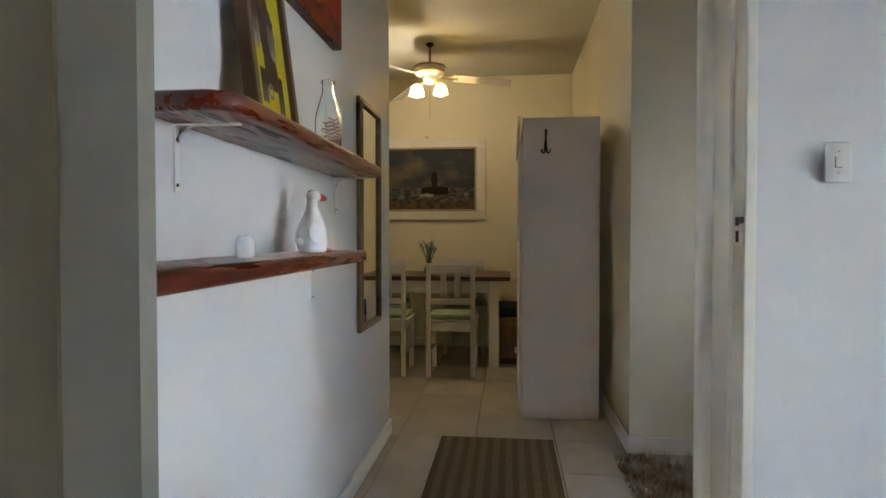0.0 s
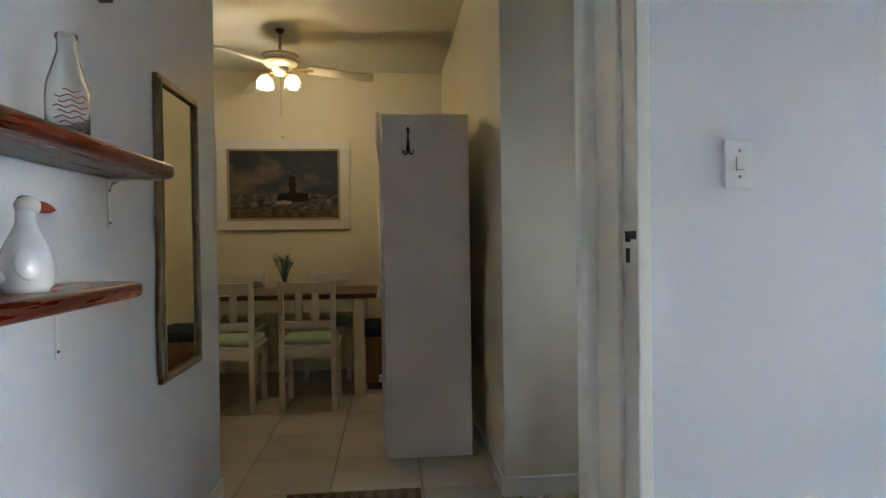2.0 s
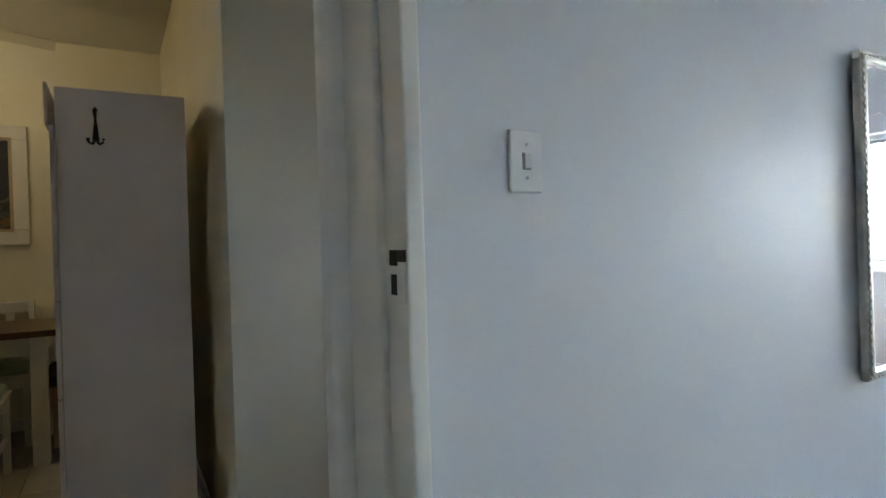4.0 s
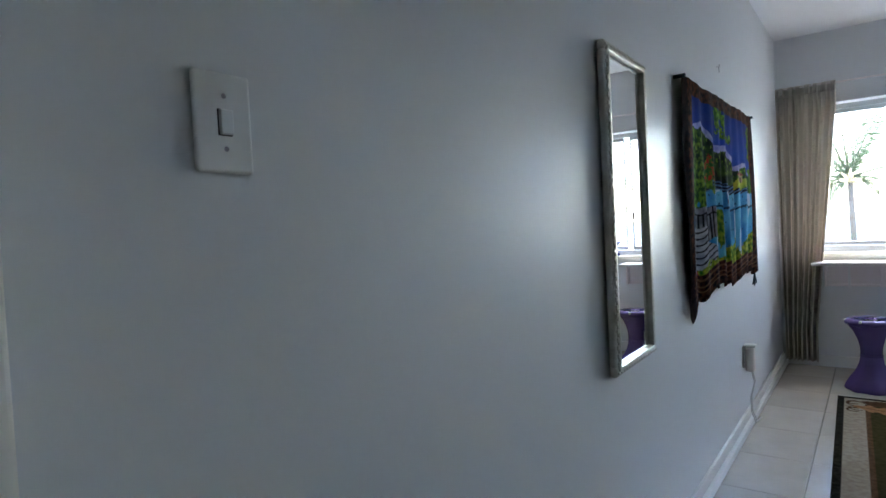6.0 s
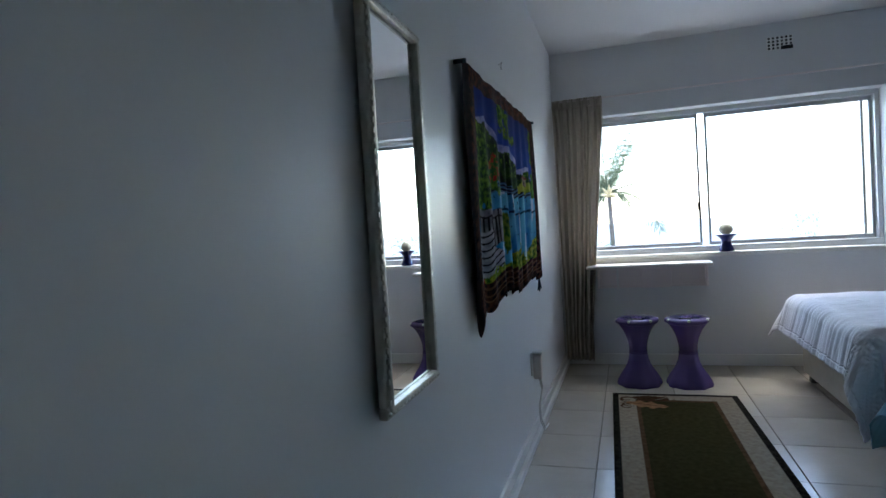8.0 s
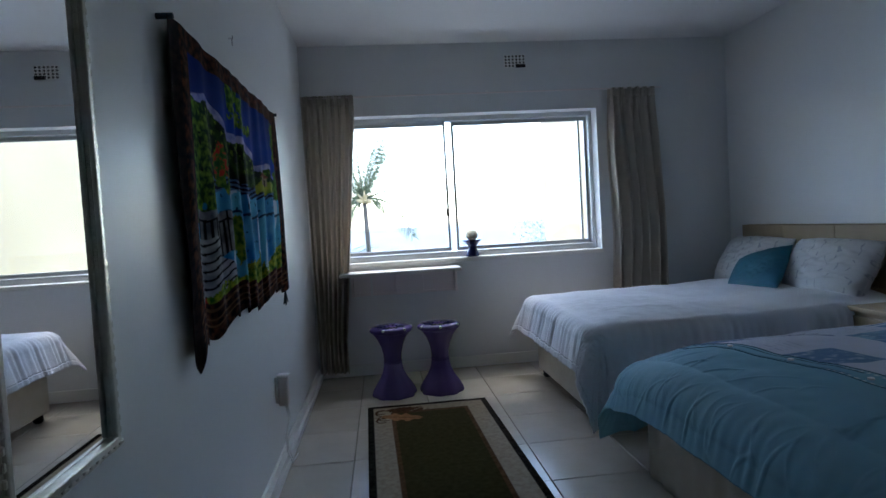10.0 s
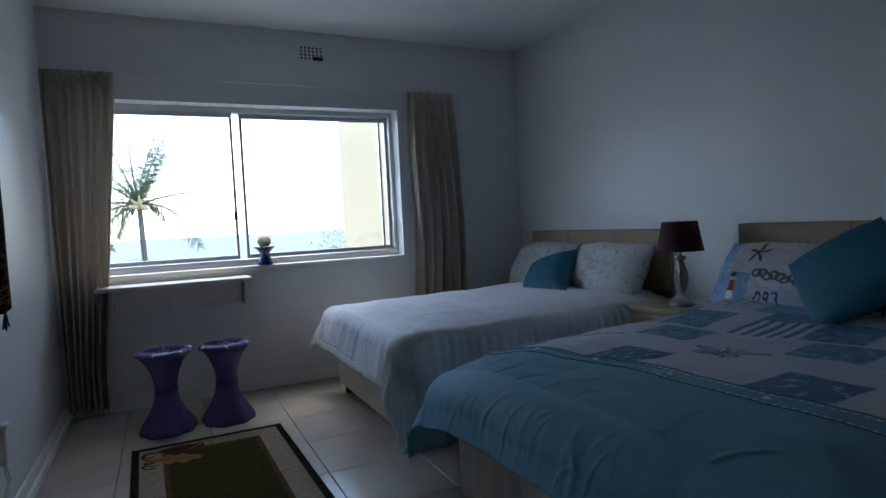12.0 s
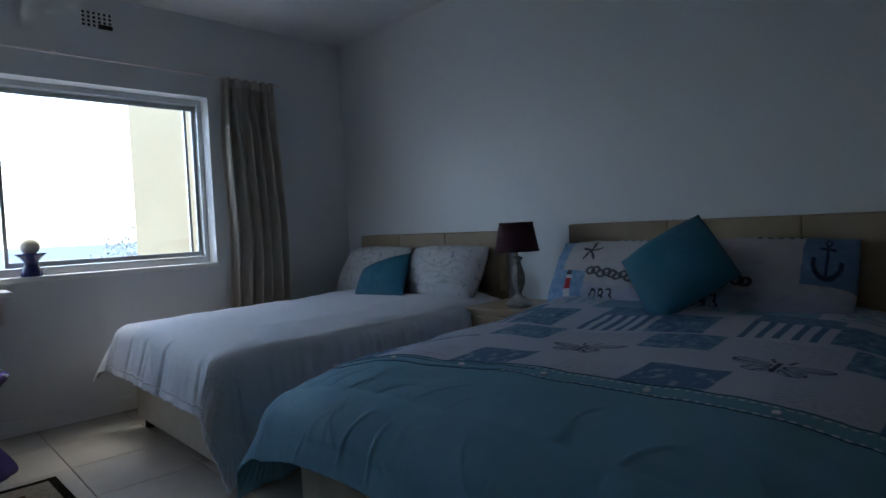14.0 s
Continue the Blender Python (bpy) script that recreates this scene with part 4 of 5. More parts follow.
def patch_colour(u, v):
    over_l, over_r, over_f, wid, L = 0.42, 0.44, 0.275, 1.49, 1.62
    x, y = 1.50 - over_l + u * (wid + over_l + over_r), v * (L + over_f)
    teal = mixc((0.175, 0.335, 0.42), (0.195, 0.37, 0.46), 0.5 + fbm(x * 4, y * 4, 2))
    seam = L - 0.26
    n = fbm(x * 30, y * 30, 4)
    q = seam - y
    if q < 0.085:
        dotted = (x * 42) % 1 < 0.5 and x < 2.32 + 0.1 * nz(x, 0.0, 3)
        if min(abs(q - 0.009), abs(q - 0.075)) < 0.0065 and dotted:
            return (0.62, 0.67, 0.68)
        if 0.0 < q and x > 2.25 and min(abs(q - 0.018), abs(q - 0.066)) < 0.003:
            return (0.02, 0.075, 0.11)
        return teal
    pale, mid, deep, lilac = (0.60, 0.60, 0.66), (0.24, 0.38, 0.50), (0.115, 0.20, 0.33), (0.46, 0.48, 0.58)
    p, row = (2.59 - x) % 0.56, math.floor((2.59 - x) / 0.56)
    c = mixc(pale, lilac, 0.35 + 0.5 * nz(x * 2.5, y * 2.5, 6))

    def inside(a0, a1, b0, b1):
        return a0 < p < a1 and b0 < q < b1

    if inside(0.0, 0.215, 0.085, 0.30):
        c = deep
        if fbm(p * 34, q * 34, 1 + row) > 0.34:
            c = (0.34, 0.40, 0.52)
    elif inside(0.30, 0.56, 0.085, 0.26):
        if (q * 42) % 1 < 0.26 and nz(p * 60, q * 42, row + 4) > -0.05 and 0.34 < p < 0.52:
            c = (0.40, 0.42, 0.50)
    elif inside(0.16, 0.42, 0.30, 0.50):
        wx, wy = abs(p - 0.29) / 0.125, (0.40 - q) / 0.085
        up = ((wx - 0.55) / 0.46) ** 2 + ((wy + 0.30 + 0.60 * (wx - 0.45)) / 0.36) ** 2
        dn = ((wx - 0.34) / 0.28) ** 2 + ((wy - 0.35) / 0.34) ** 2
        near = min(up, dn)
        if near < 1:
            vein = abs(math.sin(math.atan2(wy, wx + 0.01) * 6)) < 0.30
            c = (0.06, 0.075, 0.13) if near > 0.78 or vein else mixc((0.30, 0.34, 0.44), (0.44, 0.46, 0.54), 0.5 + n)
        if wx < 0.05 and abs(wy) < 0.6 or abs(wx - 0.12 - 0.25 * (-wy - 0.5)) < 0.035 and -1.0 < wy < -0.5:
            c = (0.04, 0.045, 0.08)
    elif q > 0.50 and q < 0.68 and (p > 0.42 or p < 0.08):
        c = mixc(mid, deep, 0.6 + n)
        if fbm(p * 40, q * 40, 2) > 0.42:
            c = (0.34, 0.42, 0.54)
    elif inside(0.10, 0.35, 0.66, 0.88):
        c = deep if ((p - 0.10) / 0.25 * 5.0) % 1 < 0.45 and q > 0.69 else pale
    elif inside(0.10, 0.35, 0.88, 1.0):
        c = mixc(deep, mid, 0.35 + 0.5 * n)
    elif inside(0.35, 0.55, 0.70, 0.93):
        c = mixc(deep, mid, 0.30 + n)
        if fbm(p * 28, q * 28, 5) > 0.38:
            c = (0.30, 0.38, 0.50)
    elif q > 0.98 and 0.0 < p < 0.26:
        c = mid
    elif inside(0.20, 0.50, 0.50, 0.66):
        if (q * 40) % 1 < 0.28 and nz(p * 50, q * 40, row + 9) > 0.0:
            c = (0.42, 0.44, 0.52)
    elif q > 1.02 and 0.32 < p < 0.54:
        c = mixc(pale, mid, 0.5 + n)
    return mixc(c, teal, 0.05 + 0.04 * n)


DUO_FLAT = duvet_place(1.50, 2.99, YH + 0.12, -1.62, 0.60, 0.42, 0.44, 0.275, 8.0, 0.14, 0.0015, crease_lines(7, 46, 0.1, 1.8, 1.42, 1.80), 0.055, 0.045, 0.055, 0.006)


def DUO(u, v):
    """The duvet lies a little askew on the bed."""
    return DUO_FLAT(u, v + (0.167 * u - 0.083) * 5 * v * (1 - v))


SEAM = (1.62 - 0.26) / (1.62 + 0.275)
duo = made_duvet("teal and blue patchwork duvet with butterfly prints", DUO, SEAM, 540, 380, patch_colour, ("print", "print", "teal_cord"), ("patchwork_panel", "teal_border", (0.001, -0.045)))
for k in range(7):
    spot = Vector(DUO((1.63 + 0.28 * k - 1.08) / 2.35 - 0.116, SEAM - 0.018))
    part("button", lathe([(0.009, 0), (0.0105, 0.003), (0.009, 0.005), (0.0, 0.004)], (spot.x, spot.y, spot.z + 0.006), 20), "plastic", duo, "small white button")


# ---- pillows and cushions ----
def pillow_place(w, h, d, seed, rumple=1.0):
    def place(u, v):
        ph, side = (u * 2, 1) if u <= 0.5 else ((1 - u) * 2, -1)
        a, b = ph * 2 - 1, v * 2 - 1
        prof = max(0.0, (1 - abs(a) ** 3.0) * (1 - abs(b) ** 3.0)) ** 0.55
        ear = (abs(a) * abs(b)) ** 5
        pull = 1 - 0.055 * abs(b) ** 3 + 0.045 * ear + 0.012 * rumple * nz(b * 3, side * 0.1, seed + 11)
        pull2 = 1 - 0.075 * abs(a) ** 3 + 0.065 * ear + 0.020 * rumple * nz(a * 3.2, 0.0, seed + 12)
        tuck = math.exp(-((1 - abs(a)) / 0.10) ** 2) + math.exp(-((1 - abs(b)) / 0.12) ** 2)
        wr = rumple * (0.014 * nz(a * 2.6, b * 2.6, seed) + 0.008 * nz(a * 7, b * 7, seed + side) + 0.006 * tuck * math.sin(18 * (a - b) + 5 * nz(a * 3, b * 3, seed + 2)))
        return (a * w / 2 * pull, side * (prof * d / 2 + wr * prof), b * h / 2 * pull2)
    return place


def pillow(name, label, cat, w, h, d, m, seed, mat="print", colour=None):
    ob = sheet(name, 280, 120, pillow_place(w, h, d, seed, 0.25 if mat == "teal" else 1.0), colour, mat)
    ob.matrix_basis = m
    return tagged(ob, label, cat)


def leafy(u, v):
    a = u * 2 if u <= 0.5 else (1 - u) * 2
    n = fbm(a * 9, v * 6, 3)
    vine = abs(math.sin(a * 26 + 2.5 * nz(a * 5, v * 5))) < 0.16 and nz(a * 12, v * 10, 6) > 0.05
    return (0.36, 0.37, 0.40) if vine else mixc((0.62, 0.61, 0.60), (0.57, 0.565, 0.565), 0.5 + n)


def ring(x, y, cx, cy, rx, ry, w):
    return abs(math.hypot((x - cx) / rx, (y - cy) / ry) - 1) < w


def nautical(u, v, second=False):
    a = u * 2 if u <= 0.5 else (1 - u) * 2
    a = 1 - a
    off = 0.25 if second else 0.0
    n = fbm(a * 20, v * 14, 3)
    pale, lilac = (0.56, 0.53, 0.53), (0.42, 0.43, 0.55)
    ink = (0.07, 0.07, 0.085)
    c = mixc(pale, lilac, (0.42 - v) * 6 + 0.5 * n)
    if not second and (a < 0.16 or (v < 0.50 and a < 0.36)):
        c = mixc((0.20, 0.34, 0.55), (0.32, 0.45, 0.62), 0.5 + n)
        if v < 0.14 + 0.05 * n:
            c = (0.12, 0.24, 0.42)
    if a > 0.76 and v > 0.42:
        c = mixc((0.15, 0.25, 0.40), (0.19, 0.30, 0.46), 0.5 + n)
    if not second and abs(a - 0.235) < 0.042 - 0.045 * v and 0.08 < v < 0.50:
        c = (0.50, 0.03, 0.04) if 0.10 < v < 0.17 or 0.26 < v < 0.40 else (0.68, 0.66, 0.66)
        if v > 0.44:
            c = ink
    sx, sy = (a - 0.36) / 0.085, (v - 0.76) / 0.16
    ang, rad = math.atan2(sy, sx) + 0.3, math.hypot(sx, sy)
    if not second and rad < 0.20 + 0.80 * max(0, math.cos(2.5 * (ang % 1.2566) - 1.5708)) ** 5:
        c = (0.10, 0.09, 0.10)
    for k in range(9):
        if ring(a, v, 0.40 - off + 0.043 * k, 0.50 - 0.010 * k + 0.018 * math.sin(k * 2.3), 0.029, 0.040, 0.34):
            c = (0.12, 0.12, 0.14)
    gy = (v - 0.14) / 0.15
    b = a + off
    if 0 < gy < 1 and 0.42 < b < 0.615:
        i, gx = int((b - 0.42) / 0.065), ((b - 0.42) / 0.065 % 1) / 0.8
        on = (i == 0 and ring(gx, gy, 0.5, 0.5, 0.38, 0.42, 0.26)
              or i == 1 and (ring(gx, gy, 0.5, 0.68, 0.36, 0.24, 0.36) or (gx > 0.66 and gx < 0.92 and 0.2 < gy < 0.7) or (gy < 0.22 and 0.2 < gx < 0.85))
              or i == 2 and ((ring(gx, gy, 0.48, 0.73, 0.34, 0.20, 0.38) or ring(gx, gy, 0.48, 0.28, 0.38, 0.22, 0.36)) and (gx > 0.42 or gy > 0.8 or gy < 0.2)))
        if on and gx < 1:
            c = (0.045, 0.045, 0.055)
    if v > 0.93 and (a * 18) % 1 < 0.5 and 0.48 < a < 0.76:
        c = (0.10, 0.10, 0.11)
    ax, ay = (a - 0.875) / 0.075, (v - 0.70) / 0.24
    if abs(ax) < 1 and abs(ay) < 1:
        if abs(ax) < 0.10 and ay < 0.65 or (ring(ax, ay, 0, -0.05, 0.85, 0.80, 0.15) and ay < -0.15) or ring(ax, ay, 0, 0.78, 0.18, 0.18, 0.35) or abs(ay - 0.45) < 0.07 and abs(ax) < 0.45 or (abs(abs(ax) - 0.80) < 0.16 and abs(ay + 0.12) < 0.10):
            c = (0.05, 0.065, 0.11)
    return c


def lean(x, y, z, tilt, turn, spin=0.0):
    return pose(x, y, z, 0, 0, turn) @ pose(0, 0, 0, tilt, 0, 0) @ pose(0, 0, 0, 0, spin, 0)


pillow("pillow", "white pillow with a fine grey leaf print", "pillow", 0.66, 0.40, 0.22, lean(4.575, -3.16, 0.722, 31, 0), 1, "print", leafy)
pillow("pillow", "white pillow with a fine grey leaf print", "pillow", 0.66, 0.40, 0.22, lean(3.87, -3.16, 0.722, 31, 0), 2, "print", leafy)
pillow("cushion", "plain teal satin scatter cushion tipped on its corner", "cushion", 0.39, 0.39, 0.13, lean(4.205, -2.95, 0.690, 46, 6, 22), 3, "teal")
pillow("pillow", "nautical print pillow with starfish and lighthouse", "pillow", 0.68, 0.42, 0.22, lean(2.66, -3.14, 0.730, 32, 0), 4, "print", nautical)
pillow("pillow", "nautical print pillow with anchor and chain", "pillow", 0.68, 0.42, 0.22, lean(2.03, -3.14, 0.732, 32, 0), 5, "print", lambda u, v: nautical(u, v, True))
pillow("cushion", "large teal satin cushion standing on its corner", "cushion", 0.375, 0.375, 0.14, lean(2.26, -2.93, 0.818, 36, -4, 40), 6, "teal")


# ---- bedside ----
ns = thing("bedside_table", "pale oak bedside table between the beds", "bedside table", (3.235, -3.13, 0))
part("carcass", box(-0.215, 0.215, -0.21, 0.19, 0.04, 0.555, 0.004), "oak", ns)
part("top", box(-0.225, 0.225, -0.22, 0.21, 0.555, 0.58, 0.005), "oak", ns)
for z in (0.08, 0.32):
    d = part("drawer_front", box(-0.205, 0.205, 0.190, 0.207, z, z + 0.215, 0.004), "oak", ns)
    part("knob", lathe([(0.008, 0), (0.007, 0.012), (0.014, 0.02), (0.0, 0.026)], (0, 0, 0), 16), "brass", d).matrix_basis = pose(0, 0.206, z + 0.11, -90)
lamp = thing("table_lamp", "table lamp with plum shade and turned silver base", "lamp", (3.20, -3.09, 0.58))
part("base", lathe([(0.066, 0), (0.068, 0.012), (0.060, 0.026), (0.044, 0.034), (0.040, 0.045), (0.022, 0.056), (0.016, 0.072), (0.024, 0.092), (0.034, 0.125), (0.036, 0.155), (0.030, 0.19), (0.019, 0.225), (0.016, 0.245), (0.028, 0.252), (0.030, 0.262), (0.014, 0.270), (0.0, 0.271)], (0, 0, 0), 32, lambda a, r, z: r * (1 + (0.10 * math.cos(9 * a) if 0.08 < z < 0.23 else 0))), "pewter", lamp)
part("stem", tube([(0, 0, 0.23), (0, 0, 0.40)], 0.006, 10), "brass", lamp)
shade = bmesh.new()
add_lathe(shade, [(0.119, 0.297), (0.090, 0.450), (0.088, 0.450), (0.117, 0.297), (0.119, 0.297)], (0, 0, 0), 48)
part("shade", shade, "plum", lamp, "plum cloth shade")
for z, r in ((0.298, 0.119), (0.449, 0.090)):
    part("shade_rim", lathe([(r - 0.002, z - 0.003), (r + 0.0015, z - 0.003), (r + 0.0015, z + 0.003), (r - 0.002, z + 0.003)], (0, 0, 0), 48), "plum", lamp)

# ---- passage shelves ----


def shelf(name, label, y0, y1, z, brackets):
    t = thing(name, label, "shelf")
    b = bmesh.new()
    deep, th, r = 0.184, 0.037, 0.065
    outline = [(XL + 0.001, y0), (XL + 0.001, y1)]
    for cy, s in ((y1 - r, 1), (y0 + r, -1)):
        arc = [(XL + deep - r + r * math.sin(a), cy + s * r * math.cos(a)) for a in [k * math.pi / 16 for k in range(9)]]
        outline += arc if s == 1 else list(reversed(arc))
    lo, hi = [b.verts.new((x, y, z - th)) for x, y in outline], [b.verts.new((x, y, z)) for x, y in outline]
    n = len(outline)
    b.faces.new(lo), b.faces.new(list(reversed(hi)))
    rim = [b.faces.new((lo[i], lo[(i + 1) % n], hi[(i + 1) % n], hi[i])) for i in range(n)]
    bmesh.ops.recalc_face_normals(b, faces=b.faces)
    es = [e for e in b.edges if abs(e.verts[0].co.z - e.verts[1].co.z) < 1e-6 and not (e.verts[0].co.x < XL + 0.01 and e.verts[1].co.x < XL + 0.01)]
    bmesh.ops.bevel(b, geom=es, offset=0.012, segments=3, profile=0.5, affect="EDGES")
    for f in b.faces:
        f.smooth = True
    part("board", b, "mahogany", t, "varnished mahogany board with rounded corners")
    for y in brackets:
        br = bmesh.new()
        add_box(br, XL + 0.001, XL + 0.004, y - 0.009, y + 0.009, z - th - 0.135, z - th - 0.004, 0.001, 1)
        add_box(br, XL + 0.001, XL + 0.135, y - 0.009, y + 0.009, z - th - 0.004, z - th - 0.0005, 0.001, 1)
        add_tube(br, [(XL + 0.004, y, z - th - 0.035), (XL + 0.012, y, z - th - 0.012), (XL + 0.035, y, z - th - 0.004)], 0.004, 6)
        bk = part("bracket", br, "gloss", t, "white steel angle bracket")
        for dz in (0.03, 0.12):
            part("screw", lathe([(0.004, 0), (0.003, 0.002)], (0, 0, 0), 10), "iron", bk).matrix_basis = pose(XL + 0.004, y, z - th - dz, 0, 90, 0)
    return t


shelf("wall_shelf", "upper varnished mahogany wall shelf with ornaments", -0.795, 0.425, 1.352, (-0.668, 0.395))
shelf("wall_shelf", "lower varnished mahogany wall shelf with ceramics", -1.09, 0.205, 1.047, (0.13,))


def dog_colour(u, v):
    """A dark long-eared animal on yellow; u across, v up."""
    n = fbm(u * 8, v * 10, 3)
    c = mixc((0.56, 0.48, 0.03), (0.50, 0.42, 0.03), 0.5 + n)
    dark = mixc((0.028, 0.010, 0.010), (0.075, 0.022, 0.018), 0.5 + n)
    mid = 0.50 + 0.10 * (0.6 - v)
    if ((u - 0.42) / 0.20) ** 2 + ((v - 0.84) / 0.15) ** 2 < 1 or (abs(u - mid) < 0.21 + 0.03 * math.sin(v * 11) and 0.22 < v < 0.74):
        c = dark
    for ex, tip in ((0.20, 0.50), (0.62, 0.47)):
        if ((u - ex - 0.05 * (0.8 - v)) / 0.105) ** 2 + ((v - tip - 0.16) / 0.19) ** 2 < 1:
            c = mixc((0.30, 0.27, 0.27), (0.05, 0.03, 0.035), (v - tip) * 4.5 + 0.4 * n)
    for lx, foot in ((0.27, 0.10), (0.74, 0.06)):
        if abs(u - lx) < 0.085 and foot < v < 0.34:
            c = mixc((0.16, 0.14, 0.17), dark, (v - foot) * 6)
    if abs(math.hypot((u - 0.45) / 0.06, (v - 0.20) / 0.045) - 1) < 0.35:
        c = (0.20, 0.17, 0.18)
    for ex in (0.33, 0.47):
        if math.hypot(u - ex, (v - 0.88) * 1.4) < 0.016:
            c = (0.12, 0.09, 0.08)
    return c


pic = thing("framed_picture", "framed painting of a dark dog on yellow, leaning on the shelf", "picture")
for a0, a1, c0, c1 in ((0, 0.26, 0, 0.026), (0, 0.26, 0.374, 0.40), (0, 0.026, 0.026, 0.374), (0.234, 0.26, 0.026, 0.374)):
    part("frame_rail", box(a0, a1, -0.030, 0.0, c0, c1, 0.004), "frame_wood", pic)
part("backing_board", box(0.01, 0.25, 0.001, 0.006, 0.01, 0.39), "frame_wood", pic)
sheet("painting", 60, 80, lambda u, v: (0.024 + 0.212 * u, -0.016, 0.024 + 0.352 * v), dog_colour, "oil", 0.002, pic)
pic.matrix_basis = pose(XL + 0.068, -0.488, 1.354, 0, 0, 90) @ pose(0, 0, 0, -7)


def sunset_colour(u, v):
    n = fbm(u * 6, v * 5, 2)
    d = math.hypot((u - 0.42) * 1.6, v - 0.45)
    c = mixc((0.75, 0.42, 0.04), (0.35, 0.03, 0.012), d * 2.2 + 0.4 * n)
    if d < 0.09:
        c = (0.85, 0.65, 0.25)
    if v < 0.22 + 0.08 * n:
        c = mixc((0.10, 0.012, 0.008), (0.22, 0.03, 0.012), 0.5 + n)
    return c


cv = thing("canvas_print", "orange sunset canvas hung above the shelf", "picture")
part("stretcher", box(0, 0.66, -0.035, -0.001, 0, 0.42, 0.003), "mahogany", cv, "dark red canvas edge")
sheet("canvas", 80, 50, lambda u, v: (0.003 + 0.654 * u, -0.0362, 0.003 + 0.414 * v), sunset_colour, "oil", 0.0, cv)
cv.matrix_basis = pose(XL, -0.29, 1.785, 0, 0, 90)

bot = thing("milk_bottle", "clear glass milk bottle with red print", "bottle", (XL + 0.095, 0.016, 1.3525))
bot.scale = (1.02, 1.02, 0.98)
part("glass_body", lathe([(0.0, 0.0), (0.036, 0.0), (0.040, 0.006), (0.041, 0.09), (0.039, 0.12), (0.028, 0.16), (0.019, 0.19), (0.0175, 0.215), (0.021, 0.220), (0.021, 0.228), (0.018, 0.230), (0.0155, 0.228), (0.0155, 0.19), (0.025, 0.158), (0.036, 0.12), (0.038, 0.09), (0.037, 0.008), (0.0, 0.006)], (0, 0, 0), 40), "bottle", bot)
for k in range(7):
    z, half = 0.035 + 0.011 * k, (0.55, 0.8, 0.65, 0.85, 0.6, 0.75, 0.4)[k]
    ring = bmesh.new()
    pts = [(0.0412 * math.cos(a), 0.0412 * math.sin(a), z + 0.003 * math.sin(a * 9 + k)) for a in [-0.9 - half + 2 * half * i / 16 for i in range(17)]]
    add_tube(ring, pts, 0.0014, 4)
    part("printed_line", ring, "red_ink", bot, "faded red print")



def add_blob(bm, centre, radii, turn=None):
    """An ellipsoid with its own tilt."""
    made = bmesh.ops.create_uvsphere(bm, u_segments=24, v_segments=14, radius=1.0)["verts"]
    m = Matrix.Translation(centre) @ (turn or Matrix()) @ Matrix.Diagonal((*radii, 1))
    bmesh.ops.transform(bm, verts=made, matrix=m)
    for v in made:
        for f in v.link_faces:
            f.smooth = True


def goose_wave(a, r, z):
    """A full breast in front and a rump behind."""
    k = max(0.0, 1 - abs(z - 0.045) / 0.07)
    return r * (1 + 0.16 * k * math.cos(a) ** 2 - 0.05 * k)


goose = bmesh.new()
add_lathe(goose, [(0.0, 0.0), (0.036, 0.0), (0.041, 0.012), (0.043, 0.035), (0.041, 0.060), (0.035, 0.085), (0.026, 0.106), (0.019, 0.122), (0.0165, 0.136), (0.0165, 0.150), (0.010, 0.160), (0.0, 0.162)], (0, 0, 0), 40, goose_wave)
add_blob(goose, (0.004, 0, 0.160), (0.0225, 0.0185, 0.0195))
add_blob(goose, (-0.040, 0, 0.030), (0.018, 0.016, 0.012), pose(0, 0, 0, 0, 30, 0))
gs = thing("goose_figurine", "white glazed goose figurine with orange beak", "figurine", (XL + 0.095, -0.135, 1.0475), 55)
part("body", goose, "porcelain", gs)
for side in (-1, 1):
    wing = bmesh.new()
    add_blob(wing, (-0.006, side * 0.0315, 0.056), (0.031, 0.009, 0.035), pose(0, 0, 0, side * 10, 22, 0))
    part("wing", wing, "porcelain", gs, "folded white wing")
part("beak", tube([(0.018, 0, 0.160), (0.034, 0, 0.158), (0.046, 0, 0.155), (0.052, 0, 0.154)], [0.0125, 0.0105, 0.006, 0.001], 12), "beak", gs, "orange beak")
crown = bmesh.new()
add_blob(crown, (0.0, 0, 0.1735), (0.014, 0.008, 0.0068))
part("crown", crown, "pewter", gs, "grey painted streak on the head")
for side in (-1, 1):
    foot = bmesh.new()
    add_blob(foot, (0.034, side * 0.018, 0.006), (0.019, 0.013, 0.0065))
    part("foot", foot, "pinkfoot", gs, "pink webbed foot")
owl = thing("owl_figurine", "small pale ceramic owl figurine", "figurine", (XL + 0.10, -0.575, 1.0475), 30)
owl.scale = (0.74, 0.74, 0.80)
ob_ = lathe([(0.0, 0.0), (0.024, 0.0), (0.028, 0.012), (0.029, 0.03), (0.026, 0.048), (0.020, 0.058), (0.0, 0.060)], (0, 0, 0), 24)
for s in (-1, 1):
    add_lathe(ob_, [(0.007, -0.004), (0.0, 0.012)], (0.004, s * 0.014, 0.056), 8)
    add_lathe(ob_, [(0.0, -0.005), (0.005, 0), (0.0, 0.005)], (0.025, s * 0.009, 0.044), 8)
part("body", ob_, "porcelain", owl)

# ---- passage floor mats ----


def stripe(u, v):
    n = fbm(u * 90, v * 120, 3)
    s = (u * 9.5) % 1
    return mixc((0.17, 0.125, 0.08) if s < 0.5 else (0.25, 0.20, 0.14), (0.12, 0.09, 0.06), 0.35 + 0.6 * n)


